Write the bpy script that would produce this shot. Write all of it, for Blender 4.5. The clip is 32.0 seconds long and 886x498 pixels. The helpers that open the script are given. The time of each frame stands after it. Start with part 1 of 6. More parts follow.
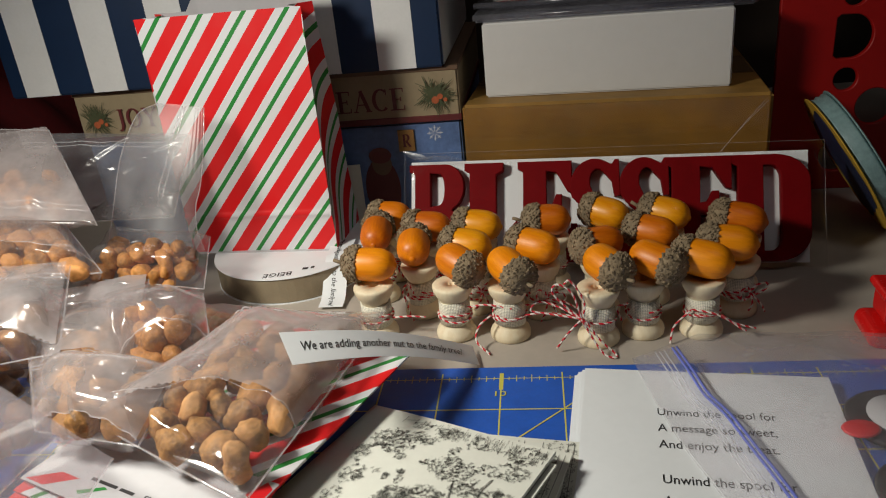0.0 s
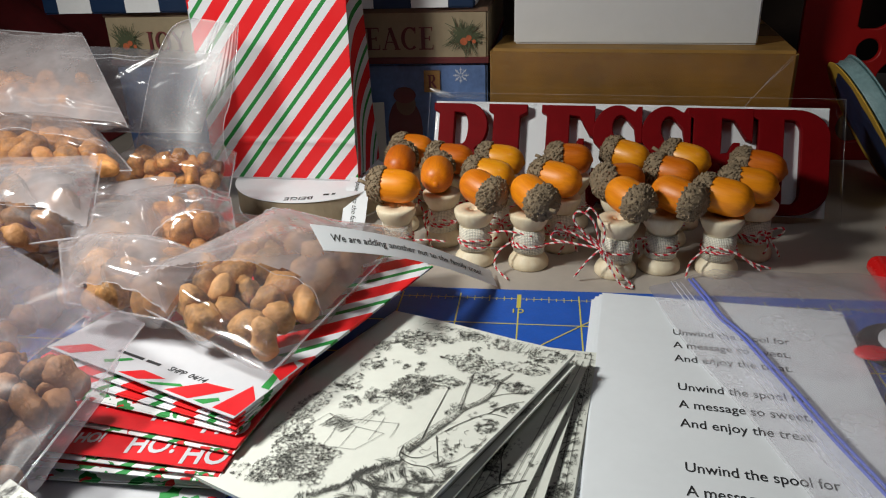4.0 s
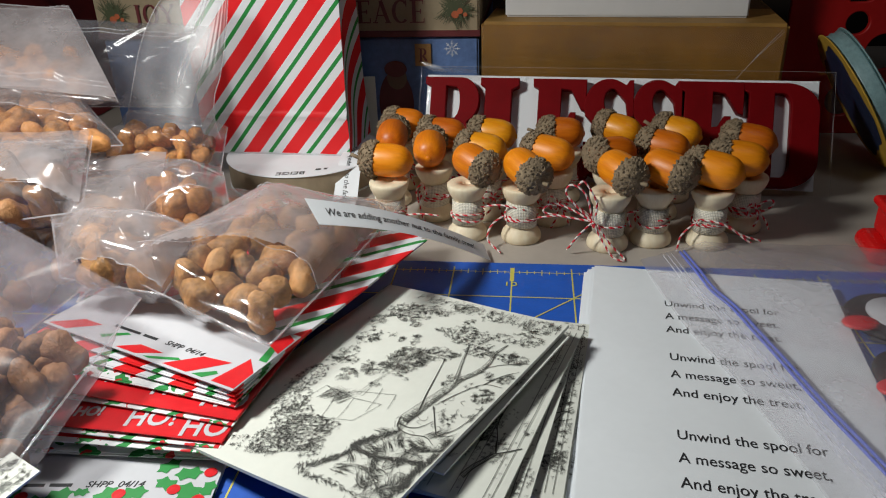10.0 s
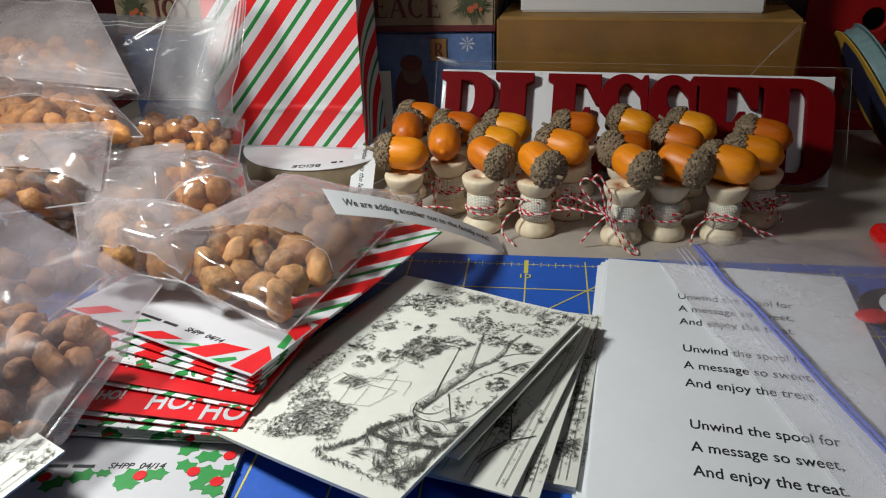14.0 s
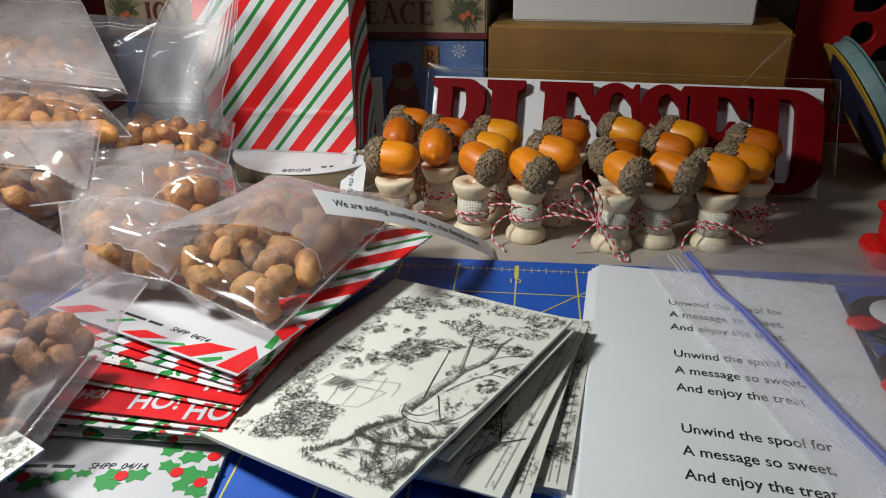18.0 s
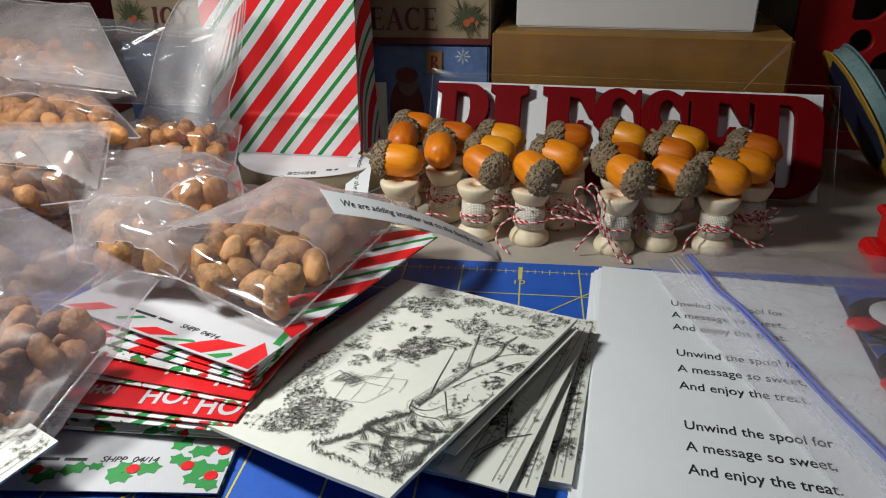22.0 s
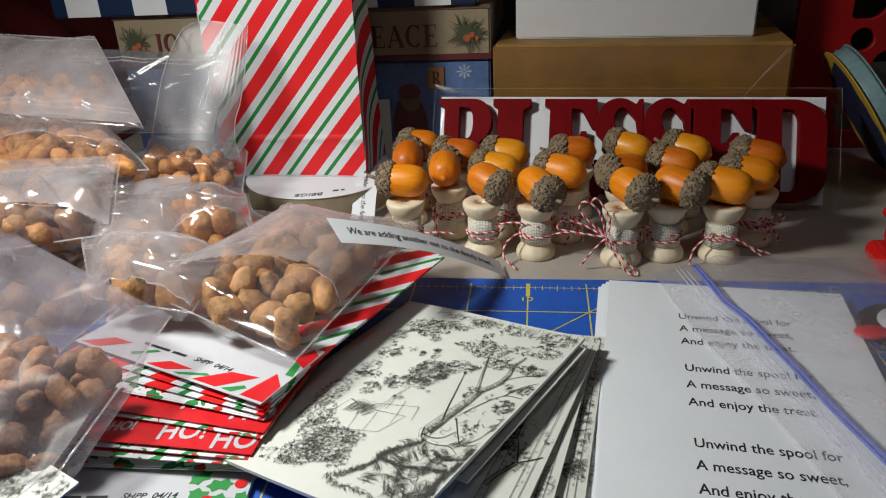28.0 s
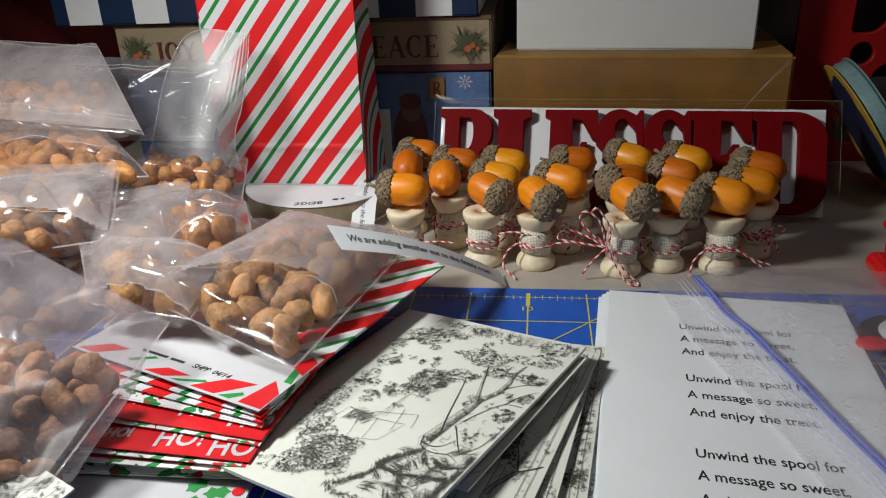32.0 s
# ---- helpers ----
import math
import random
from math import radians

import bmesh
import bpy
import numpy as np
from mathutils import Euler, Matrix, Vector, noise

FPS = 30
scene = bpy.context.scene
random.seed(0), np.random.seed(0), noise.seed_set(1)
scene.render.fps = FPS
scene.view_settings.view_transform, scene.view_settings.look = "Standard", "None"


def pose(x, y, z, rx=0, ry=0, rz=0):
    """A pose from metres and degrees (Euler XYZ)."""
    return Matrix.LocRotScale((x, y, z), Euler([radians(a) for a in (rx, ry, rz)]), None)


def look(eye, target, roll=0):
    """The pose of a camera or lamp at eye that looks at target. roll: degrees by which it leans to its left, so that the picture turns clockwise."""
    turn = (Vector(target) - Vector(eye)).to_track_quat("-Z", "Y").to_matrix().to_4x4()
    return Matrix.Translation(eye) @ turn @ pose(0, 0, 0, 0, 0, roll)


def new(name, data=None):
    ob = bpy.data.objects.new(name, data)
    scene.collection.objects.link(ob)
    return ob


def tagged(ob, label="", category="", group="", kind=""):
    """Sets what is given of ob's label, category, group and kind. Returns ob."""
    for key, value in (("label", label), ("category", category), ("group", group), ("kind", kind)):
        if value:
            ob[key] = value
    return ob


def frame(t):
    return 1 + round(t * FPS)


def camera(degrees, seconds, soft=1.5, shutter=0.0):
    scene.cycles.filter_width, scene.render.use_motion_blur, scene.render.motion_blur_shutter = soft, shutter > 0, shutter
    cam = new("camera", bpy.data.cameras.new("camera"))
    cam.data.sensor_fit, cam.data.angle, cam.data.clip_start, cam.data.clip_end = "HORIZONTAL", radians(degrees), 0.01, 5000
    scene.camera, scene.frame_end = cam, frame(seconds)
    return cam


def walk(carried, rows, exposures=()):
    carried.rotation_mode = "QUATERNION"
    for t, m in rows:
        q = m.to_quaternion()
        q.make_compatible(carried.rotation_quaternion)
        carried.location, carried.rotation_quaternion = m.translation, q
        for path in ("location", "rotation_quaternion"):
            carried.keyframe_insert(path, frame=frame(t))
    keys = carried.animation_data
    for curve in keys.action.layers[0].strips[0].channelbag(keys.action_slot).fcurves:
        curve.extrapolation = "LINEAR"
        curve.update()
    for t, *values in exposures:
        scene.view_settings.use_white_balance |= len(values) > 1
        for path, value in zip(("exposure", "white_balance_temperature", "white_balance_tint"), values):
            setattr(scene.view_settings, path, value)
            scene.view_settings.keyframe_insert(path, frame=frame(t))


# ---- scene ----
cam = camera(60.9, 32.0, soft=1.1)
PATH = [
    (0, (0.02, -0.271, 0.182), (-0.245, 1.535, -0.635), -5.9),
    (0.5, (0.019, -0.275, 0.18), (-0.289, 1.57, -0.527), -6.1),
    (1, (0.016, -0.278, 0.173), (-0.276, 1.586, -0.491), -4.1),
    (1.5, (0.014, -0.279, 0.162), (-0.249, 1.616, -0.421), -1.9),
    (2, (0.013, -0.277, 0.154), (-0.218, 1.592, -0.52), -1.2),
    (2.5, (0.011, -0.277, 0.154), (-0.199, 1.576, -0.569), -1.3),
    (3, (0.01, -0.284, 0.154), (-0.205, 1.559, -0.592), -1.1),
    (3.5, (0.01, -0.288, 0.153), (-0.226, 1.542, -0.619), -1.5),
    (4, (0.008, -0.291, 0.154), (-0.245, 1.513, -0.671), -1.9),
    (4.5, (0.007, -0.292, 0.156), (-0.246, 1.489, -0.719), -2.6),
    (6.5, (0.007, -0.291, 0.153), (-0.211, 1.491, -0.728), -1.9),
    (7, (0.007, -0.289, 0.154), (-0.212, 1.489, -0.735), -2.2),
    (7.5, (0.007, -0.29, 0.154), (-0.22, 1.486, -0.738), -2.3),
    (8, (0.006, -0.293, 0.153), (-0.222, 1.484, -0.737), -1.9),
    (8.5, (0.007, -0.292, 0.155), (-0.217, 1.487, -0.732), -2.1),
    (9, (0.007, -0.292, 0.153), (-0.217, 1.487, -0.733), -2.0),
    (9.5, (0.006, -0.292, 0.153), (-0.213, 1.488, -0.731), -1.9),
    (10, (0.006, -0.293, 0.154), (-0.215, 1.487, -0.73), -1.8),
    (10.5, (0.006, -0.293, 0.154), (-0.215, 1.488, -0.727), -1.8),
    (11, (0.006, -0.293, 0.152), (-0.214, 1.488, -0.73), -1.6),
    (11.5, (0.006, -0.295, 0.153), (-0.215, 1.49, -0.723), -1.7),
    (12, (0.006, -0.296, 0.155), (-0.228, 1.487, -0.718), -2.0),
    (12.5, (0.006, -0.299, 0.156), (-0.25, 1.482, -0.718), -2.4),
    (13, (0.006, -0.3, 0.156), (-0.263, 1.48, -0.716), -2.3),
    (13.5, (0.005, -0.299, 0.153), (-0.256, 1.479, -0.725), -1.9),
    (14, (0.005, -0.297, 0.153), (-0.246, 1.477, -0.735), -1.8),
    (14.5, (0.006, -0.298, 0.155), (-0.25, 1.479, -0.725), -2.4),
    (16.5, (0.005, -0.298, 0.152), (-0.251, 1.491, -0.705), -1.7),
    (17, (0.004, -0.299, 0.151), (-0.242, 1.495, -0.7), -1.4),
    (17.5, (0.004, -0.297, 0.148), (-0.232, 1.493, -0.712), -1.0),
    (18, (0.004, -0.297, 0.148), (-0.217, 1.498, -0.706), -0.7),
    (18.5, (0.004, -0.297, 0.148), (-0.214, 1.499, -0.704), -0.7),
    (19, (0.004, -0.298, 0.149), (-0.215, 1.499, -0.701), -0.8),
    (19.5, (0.003, -0.3, 0.148), (-0.216, 1.501, -0.695), -0.5),
    (20, (0.003, -0.301, 0.147), (-0.215, 1.502, -0.69), -0.3),
    (20.5, (0.003, -0.3, 0.148), (-0.216, 1.505, -0.685), -0.3),
    (21, (0.003, -0.301, 0.149), (-0.218, 1.504, -0.685), -0.6),
    (21.5, (0.002, -0.302, 0.15), (-0.217, 1.503, -0.683), -0.8),
    (22, (0.002, -0.302, 0.147), (-0.217, 1.503, -0.688), -0.4),
    (22.5, (0.002, -0.303, 0.149), (-0.216, 1.502, -0.684), -0.6),
    (23, (0.002, -0.302, 0.149), (-0.213, 1.505, -0.682), -0.6),
    (23.5, (0.002, -0.302, 0.147), (-0.213, 1.505, -0.683), -0.4),
    (24, (0.003, -0.299, 0.15), (-0.215, 1.503, -0.69), -0.9),
    (24.5, (0.003, -0.298, 0.149), (-0.205, 1.501, -0.701), -1.1),
    (25, (0.002, -0.297, 0.147), (-0.2, 1.499, -0.711), -0.7),
    (25.5, (0.002, -0.298, 0.148), (-0.2, 1.499, -0.706), -0.7),
    (27.5, (0.004, -0.3, 0.155), (-0.227, 1.506, -0.672), -2.4),
    (28, (0.004, -0.301, 0.156), (-0.245, 1.5, -0.677), -2.9),
    (28.5, (0.003, -0.301, 0.155), (-0.248, 1.506, -0.666), -2.6),
    (29, (0.003, -0.302, 0.155), (-0.248, 1.509, -0.655), -2.6),
    (29.5, (0.003, -0.303, 0.155), (-0.25, 1.508, -0.655), -2.5),
    (30, (0.003, -0.303, 0.155), (-0.249, 1.51, -0.652), -2.4),
    (30.5, (0.003, -0.301, 0.154), (-0.249, 1.511, -0.652), -2.6),
    (31, (0.003, -0.301, 0.154), (-0.243, 1.51, -0.66), -2.4),
    (31.5, (0.003, -0.301, 0.154), (-0.242, 1.514, -0.65), -2.6),
    (32, (0.003, -0.301, 0.154), (-0.241, 1.515, -0.648), -2.4),
]
walk(cam, [(t, look(eye, target, roll)) for t, eye, target, roll in PATH],
     exposures=[(0, -0.38, 7080, 10), (0.5, -0.18, 7080, 10), (1.0, -0.08, 7000, 10), (2.0, -0.06, 6780, 10), (3.0, -0.10, 6620, 10), (4.0, -0.25, 6500, 10), (6.5, -0.37, 6430, 10), (32, -0.39, 6430, 10)])

# ---- world and lamps ----
world = bpy.data.worlds.new("room_dusk")
scene.world = world
world.use_nodes = True
world.node_tree.nodes["Background"].inputs[0].default_value = (0.75, 0.80, 1.0, 1)
world.node_tree.nodes["Background"].inputs[1].default_value = 0.03
scene.cycles.transparent_max_bounces = 32


def lamp(name, eye, target, size, watts, colour, spread=180):
    data = bpy.data.lights.new(name, "AREA")
    data.shape, data.size, data.energy, data.color = "DISK", size, watts, colour
    data.spread = radians(spread)
    ob = new(name, data)
    ob.matrix_world = look(eye, target)
    return ob


lamp("task_lamp", (-0.234, -0.108, 0.252), (-0.08, -0.10, 0.0), 0.060, 1.48, (0.95, 0.96, 0.91), 172)
# unseen overhead light, added as soft fill for the shadows
lamp("overhead_fill", (0.3, -0.5, 1.5), (0.0, 0.1, 0.0), 0.5, 1.3, (0.95, 0.95, 1.0))

# ---- materials ----


class Tree:
    """A node material under construction."""

    def __init__(self, name):
        self.m = bpy.data.materials.new(name)
        self.m.use_nodes = True
        self.t = self.m.node_tree
        self.b = self.t.nodes["Principled BSDF"]
        self.out = self.t.nodes["Material Output"]

    def n(self, kind, **kw):
        nd = self.t.nodes.new(kind)
        for k, v in kw.items():
            if k in nd.inputs:
                nd.inputs[k].default_value = v
            else:
                setattr(nd, k, v)
        return nd

    def l(self, a, b):
        self.t.links.new(a, b)

    def coords(self, scale=(1, 1, 1), obj=True):
        tc = self.n("ShaderNodeTexCoord")
        mp = self.n("ShaderNodeMapping")
        mp.inputs["Scale"].default_value = scale
        self.l(tc.outputs["Object" if obj else "Generated"], mp.inputs[0])
        return mp.outputs[0]

    def noise(self, vec, scale, detail=4, rough=0.6):
        nz = self.n("ShaderNodeTexNoise", Scale=scale, Detail=detail, Roughness=rough)
        self.l(vec, nz.inputs["Vector"])
        return nz.outputs["Fac"]

    def ramp(self, fac, stops, interp="LINEAR"):
        r = self.n("ShaderNodeValToRGB")
        r.color_ramp.interpolation = interp
        el = r.color_ramp.elements
        while len(el) < len(stops):
            el.new(0.5)
        for e, (p, c) in zip(el, stops):
            e.position, e.color = p, (*c, 1) if len(c) == 3 else c
        self.l(fac, r.inputs[0])
        return r.outputs[0]

    def math(self, op, a, b=0.0):
        nd = self.n("ShaderNodeMath", operation=op)
        for i, v in enumerate((a, b)):
            if isinstance(v, (int, float)):
                nd.inputs[i].default_value = v
            else:
                self.l(v, nd.inputs[i])
        return nd.outputs[0]

    def mix(self, fac, a, b, blend="MIX"):
        nd = self.n("ShaderNodeMix", data_type="RGBA", blend_type=blend)
        for i, v in ((0, fac), (6, a), (7, b)):
            if isinstance(v, (int, float)):
                nd.inputs[i].default_value = v
            elif isinstance(v, tuple):
                nd.inputs[i].default_value = (*v, 1)
            else:
                self.l(v, nd.inputs[i])
        return nd.outputs[2]

    def bump(self, height, strength=0.3, dist=0.001):
        bp = self.n("ShaderNodeBump", Strength=strength, Distance=dist)
        self.l(height, bp.inputs["Height"])
        self.l(bp.outputs[0], self.b.inputs["Normal"])

    def colour(self, c):
        if isinstance(c, tuple):
            self.b.inputs["Base Color"].default_value = (*c, 1)
        else:
            self.l(c, self.b.inputs["Base Color"])

    def rough(self, r):
        if isinstance(r, float):
            self.b.inputs["Roughness"].default_value = r
        else:
            self.l(r, self.b.inputs["Roughness"])


def plain(name, c, rough=0.6, vary=0.12, scale=60.0, bump=0.15, metal=0.0, coat=0.0, sub=0.0):
    """Colour with broad and fine variation, and fine relief."""
    k = Tree(name)
    v = k.coords()
    broad, fine = k.noise(v, scale, 3), k.noise(v, scale * 9, 5)
    f = k.math("ADD", k.math("MULTIPLY", broad, 0.6), k.math("MULTIPLY", fine, 0.4))
    lo = tuple(x * (1 - vary) for x in c)
    hi = tuple(min(1, x * (1 + vary)) for x in c)
    k.colour(k.ramp(f, [(0.3, lo), (0.7, hi)]))
    k.rough(k.math("ADD", k.math("MULTIPLY", fine, 0.2), rough - 0.1))
    k.b.inputs["Metallic"].default_value = metal
    k.b.inputs["Coat Weight"].default_value = coat
    if sub:
        k.b.inputs["Subsurface Weight"].default_value = sub
        k.b.inputs["Subsurface Radius"].default_value = (0.004, 0.003, 0.002)
    if bump:
        k.bump(fine, bump, 0.0004)
    return k.m


def candy(name, axis, pitch=0.0227, lean=0.676, gloss=0.35, start=40.25):
    """Printed paper: diagonal red and green stripes on white. axis: the two object axes of the face."""
    k = Tree(name)
    v = k.coords()
    s = k.n("ShaderNodeSeparateXYZ")
    k.l(v, s.inputs[0])
    a, b = s.outputs[axis[0]], s.outputs[axis[1]]
    u = k.math("SUBTRACT", a, k.math("MULTIPLY", b, lean))
    f = k.math("FRACT", k.math("ADD", k.math("DIVIDE", u, pitch), start))
    col = k.ramp(f, [(0.0, (0.80, 0.006, 0.010)), (0.42, (0.74, 0.75, 0.78)), (0.635, (0.012, 0.24, 0.04)), (0.755, (0.74, 0.75, 0.78))], "CONSTANT")
    fine = k.noise(v, 900, 4)
    k.colour(k.mix(k.math("MULTIPLY", k.noise(v, 50, 3), 0.05), col, (0.6, 0.56, 0.53)))
    k.rough(k.math("ADD", k.math("MULTIPLY", fine, 0.15), gloss))
    k.b.inputs["Specular IOR Level"].default_value = 0.25
    k.bump(k.math("ADD", k.noise(v, 45, 3), k.math("MULTIPLY", fine, 0.05)), 0.35, 0.0015)
    return k.m


def film(name, haze=0.14, tint=(0.93, 0.92, 0.95), rough=0.12, wrinkle=0.5, scale=70.0, clear=0.3, shine=1.0):
    """Clear polythene: see-through, a little milky, glossy and wrinkled."""
    k = Tree(name)
    v = k.coords()
    tr = k.n("ShaderNodeBsdfTransparent", Color=(*(1 - clear * (1 - x) for x in tint), 1))
    gl = k.n("ShaderNodeBsdfGlossy", Color=(1, 1, 1, 1), Roughness=rough)
    df = k.n("ShaderNodeBsdfTranslucent", Color=(*tint, 1))
    d2 = k.n("ShaderNodeBsdfDiffuse", Color=(*tint, 1))
    md = k.n("ShaderNodeMixShader", Fac=0.55)
    k.l(df.outputs[0], md.inputs[1]), k.l(d2.outputs[0], md.inputs[2])
    hz = k.math("MULTIPLY", k.ramp(k.noise(v, scale * 0.7, 4), [(0.3, (0.5, 0.5, 0.5)), (0.75, (1.5, 1.5, 1.5))]), haze)
    m1 = k.n("ShaderNodeMixShader")
    k.l(hz, m1.inputs[0]), k.l(tr.outputs[0], m1.inputs[1]), k.l(md.outputs[0], m1.inputs[2])
    lw = k.n("ShaderNodeLayerWeight", Blend=0.5)
    bp = k.n("ShaderNodeBump", Strength=wrinkle, Distance=0.003)
    k.l(k.math("ADD", k.noise(v, scale * 0.4, 2), k.math("MULTIPLY", k.noise(v, scale * 1.5, 2), 0.18)), bp.inputs["Height"])
    k.l(bp.outputs[0], gl.inputs["Normal"]), k.l(bp.outputs[0], lw.inputs["Normal"])
    fr = k.math("ADD", k.math("MULTIPLY", k.math("POWER", lw.outputs["Facing"], 4.0), 0.6 * shine), 0.05 * shine)
    m2 = k.n("ShaderNodeMixShader")
    k.l(fr, m2.inputs[0]), k.l(m1.outputs[0], m2.inputs[1]), k.l(gl.outputs[0], m2.inputs[2])
    k.l(m2.outputs[0], k.out.inputs[0])
    return k.m


def wood(name, c1, c2, along=2, rough=0.5, scale=260.0, coat=0.0):
    k = Tree(name)
    sc = [1, 1, 1]
    sc[along] = 0.12
    v = k.coords(tuple(sc))
    f = k.noise(v, scale, 5, 0.65)
    rnd = k.n("ShaderNodeObjectInfo").outputs["Random"]
    g = k.math("ADD", f, k.math("MULTIPLY", k.math("SUBTRACT", rnd, 0.5), 0.25))
    k.colour(k.ramp(g, [(0.3, c1), (0.68, c2)]))
    k.rough(k.math("ADD", k.math("MULTIPLY", f, 0.2), rough - 0.1))
    k.b.inputs["Coat Weight"].default_value = coat
    k.b.inputs["Coat Roughness"].default_value = 0.2
    k.bump(f, 0.25, 0.0003)
    return k.m


def cardboard(name, c, band):
    k = Tree(name)
    v = k.coords()
    flute = k.noise(k.coords((0.06, 1, 1)), 420, 3)
    blot = k.noise(v, 26, 6)
    lo, hi = tuple(x * 0.68 for x in c), tuple(x * 1.2 for x in c)
    k.colour(k.ramp(k.math("ADD", k.math("MULTIPLY", flute, 0.2), k.math("MULTIPLY", blot, 0.8)), [(0.36, lo), (0.64, hi)]))
    k.rough(band)
    k.bump(flute, 0.12, 0.0005)
    return k.m


M_TABLE = plain("table_laminate", (0.45, 0.40, 0.35), 0.45, 0.10, 25, 0.05)
M_MAT = plain("mat_blue", (0.014, 0.100, 0.50), 0.55, 0.15, 80, 0.2)
M_LINE = plain("mat_yellow", (0.62, 0.55, 0.10), 0.6, 0.1, 200, 0.0)
M_PAPER = plain("paper_white", (0.83, 0.86, 0.89), 0.7, 0.03, 30, 0.03)
M_ENGRAVE = plain("engraving_ink", (0.050, 0.050, 0.044), 0.7, 0.2, 300, 0.0)
M_INK = plain("ink_black", (0.025, 0.025, 0.028), 0.6, 0.1, 300, 0.0)
M_CREAM = plain("card_cream", (0.74, 0.75, 0.68), 0.6, 0.05, 40, 0.06)
M_CANDY_XZ = candy("candy_stripe_front", (0, 2), pitch=0.0231, lean=0.853, start=40.085)
M_CANDY_YZ = candy("candy_stripe_side", (1, 2))
M_CANDY_XY = candy("candy_stripe_flat", (0, 1))
M_RED_PAPER = plain("paper_red", (0.70, 0.012, 0.018), 0.35, 0.12, 40, 0.1)
M_WHITE_PRINT = plain("print_white", (0.56, 0.56, 0.59), 0.5, 0.04, 60, 0.03)
M_GREEN_PRINT = plain("print_green", (0.02, 0.26, 0.05), 0.5, 0.08, 60, 0.03)
M_FILM = film("polythene", haze=0.10, tint=(0.66, 0.64, 0.68), rough=0.11, wrinkle=0.14, clear=0.12, scale=60)
M_FILM_MILKY = film("polythene_double", haze=0.42, tint=(0.66, 0.61, 0.62), rough=0.13, wrinkle=0.15, clear=0.12, scale=50)
M_FILM_VEIL = film("polythene_thin_double", haze=0.22, tint=(0.62, 0.55, 0.55), rough=0.15, wrinkle=0.12, clear=0.12, scale=45, shine=0.7)
M_FILM_DULL = film("polythene_soft", haze=0.20, tint=(0.50, 0.46, 0.50), rough=0.26, wrinkle=0.1, scale=60, clear=0.12, shine=0.07)
M_FILM_STAND = film("polythene_upright", haze=0.18, tint=(0.46, 0.44, 0.45), rough=0.30, wrinkle=0.08, clear=0.12, scale=50, shine=0.30)
# tint darkened and hazed so this film looks dim and hides the box
M_FILM_BACK = film("polythene_dark_haze", haze=0.42, tint=(0.30, 0.29, 0.31), rough=0.2, wrinkle=0.12, clear=0.12, scale=50, shine=0.5)
# extra-shiny film for the added glint strips
M_GLINT = film("polythene_glint", haze=0.10, tint=(0.70, 0.68, 0.70), rough=0.14, wrinkle=0.08, clear=0.1, scale=90, shine=2.0)
M_FILM_SIGN = film("cellophane", haze=0.0, tint=(0.9, 0.88, 0.85), rough=0.06, wrinkle=0.05, scale=40, shine=0.55)
M_FILM_ZIP = film("freezer_bag_film", haze=0.17, tint=(0.78, 0.76, 0.79), rough=0.28, wrinkle=0.6, scale=45)
M_ZIP = plain("zipper_blue", (0.15, 0.19, 0.62), 0.3, 0.1, 100, 0.0)
M_ZIP_CLEAR = film("zipper_clear", haze=0.28, rough=0.1, wrinkle=0.1)
M_SPOOL = wood("spool_wood", (0.78, 0.64, 0.43), (0.88, 0.78, 0.58), 2, 0.5, 330)
M_ACORN = wood("acorn_varnish", (0.66, 0.160, 0.002), (0.94, 0.31, 0.006), 0, 0.42, 330, 0.0)
M_ACORN_GOLD = wood("acorn_varnish_gold", (0.74, 0.225, 0.003), (0.97, 0.41, 0.012), 0, 0.38, 330, 0.06)
M_ACORN_DEEP = wood("acorn_varnish_deep", (0.54, 0.105, 0.002), (0.80, 0.215, 0.004), 0, 0.42, 330, 0.0)
M_CAP = plain("acorn_cap_brown", (0.25, 0.185, 0.115), 0.85, 0.5, 260, 0.5)


def weave(name, c):
    k = Tree(name)
    v = k.coords()
    s = k.n("ShaderNodeSeparateXYZ")
    k.l(v, s.inputs[0])
    ang = k.n("ShaderNodeMath", operation="ARCTAN2")
    k.l(s.outputs[1], ang.inputs[0]), k.l(s.outputs[0], ang.inputs[1])
    a = k.math("SINE", k.math("ADD", k.math("MULTIPLY", ang.outputs[0], 30.0), k.math("MULTIPLY", s.outputs[2], 4100.0)))
    b = k.math("SINE", k.math("SUBTRACT", k.math("MULTIPLY", ang.outputs[0], 30.0), k.math("MULTIPLY", s.outputs[2], 4100.0)))
    f = k.math("MULTIPLY", a, b)
    k.colour(k.ramp(k.math("ADD", k.math("MULTIPLY", f, 0.40), k.math("MULTIPLY", k.noise(v, 300, 3), 0.8)), [(0.08, tuple(x * 0.5 for x in c)), (0.50, c)]))
    k.rough(0.5)
    k.bump(f, 0.5, 0.0003)
    return k.m


M_RIBBON = weave("ribbon_ivory", (0.95, 0.90, 0.76))
M_TW_RED = plain("twine_red", (0.62, 0.018, 0.035), 0.8, 0.2, 600, 0.3)
M_TW_WHITE = plain("twine_white", (0.80, 0.76, 0.70), 0.8, 0.1, 600, 0.3)
M_SIGN_RED = plain("sign_red_paint", (0.190, 0.0025, 0.005), 0.6, 0.15, 60, 0.12)
M_SIGN_RED.node_tree.nodes["Principled BSDF"].inputs["Specular IOR Level"].default_value = 0.08
M_KRAFT = cardboard("cardboard_tan", (0.36, 0.195, 0.045), 0.6)
M_WHITE_BOX = plain("white_card", (0.70, 0.69, 0.68), 0.55, 0.04, 14, 0.05)
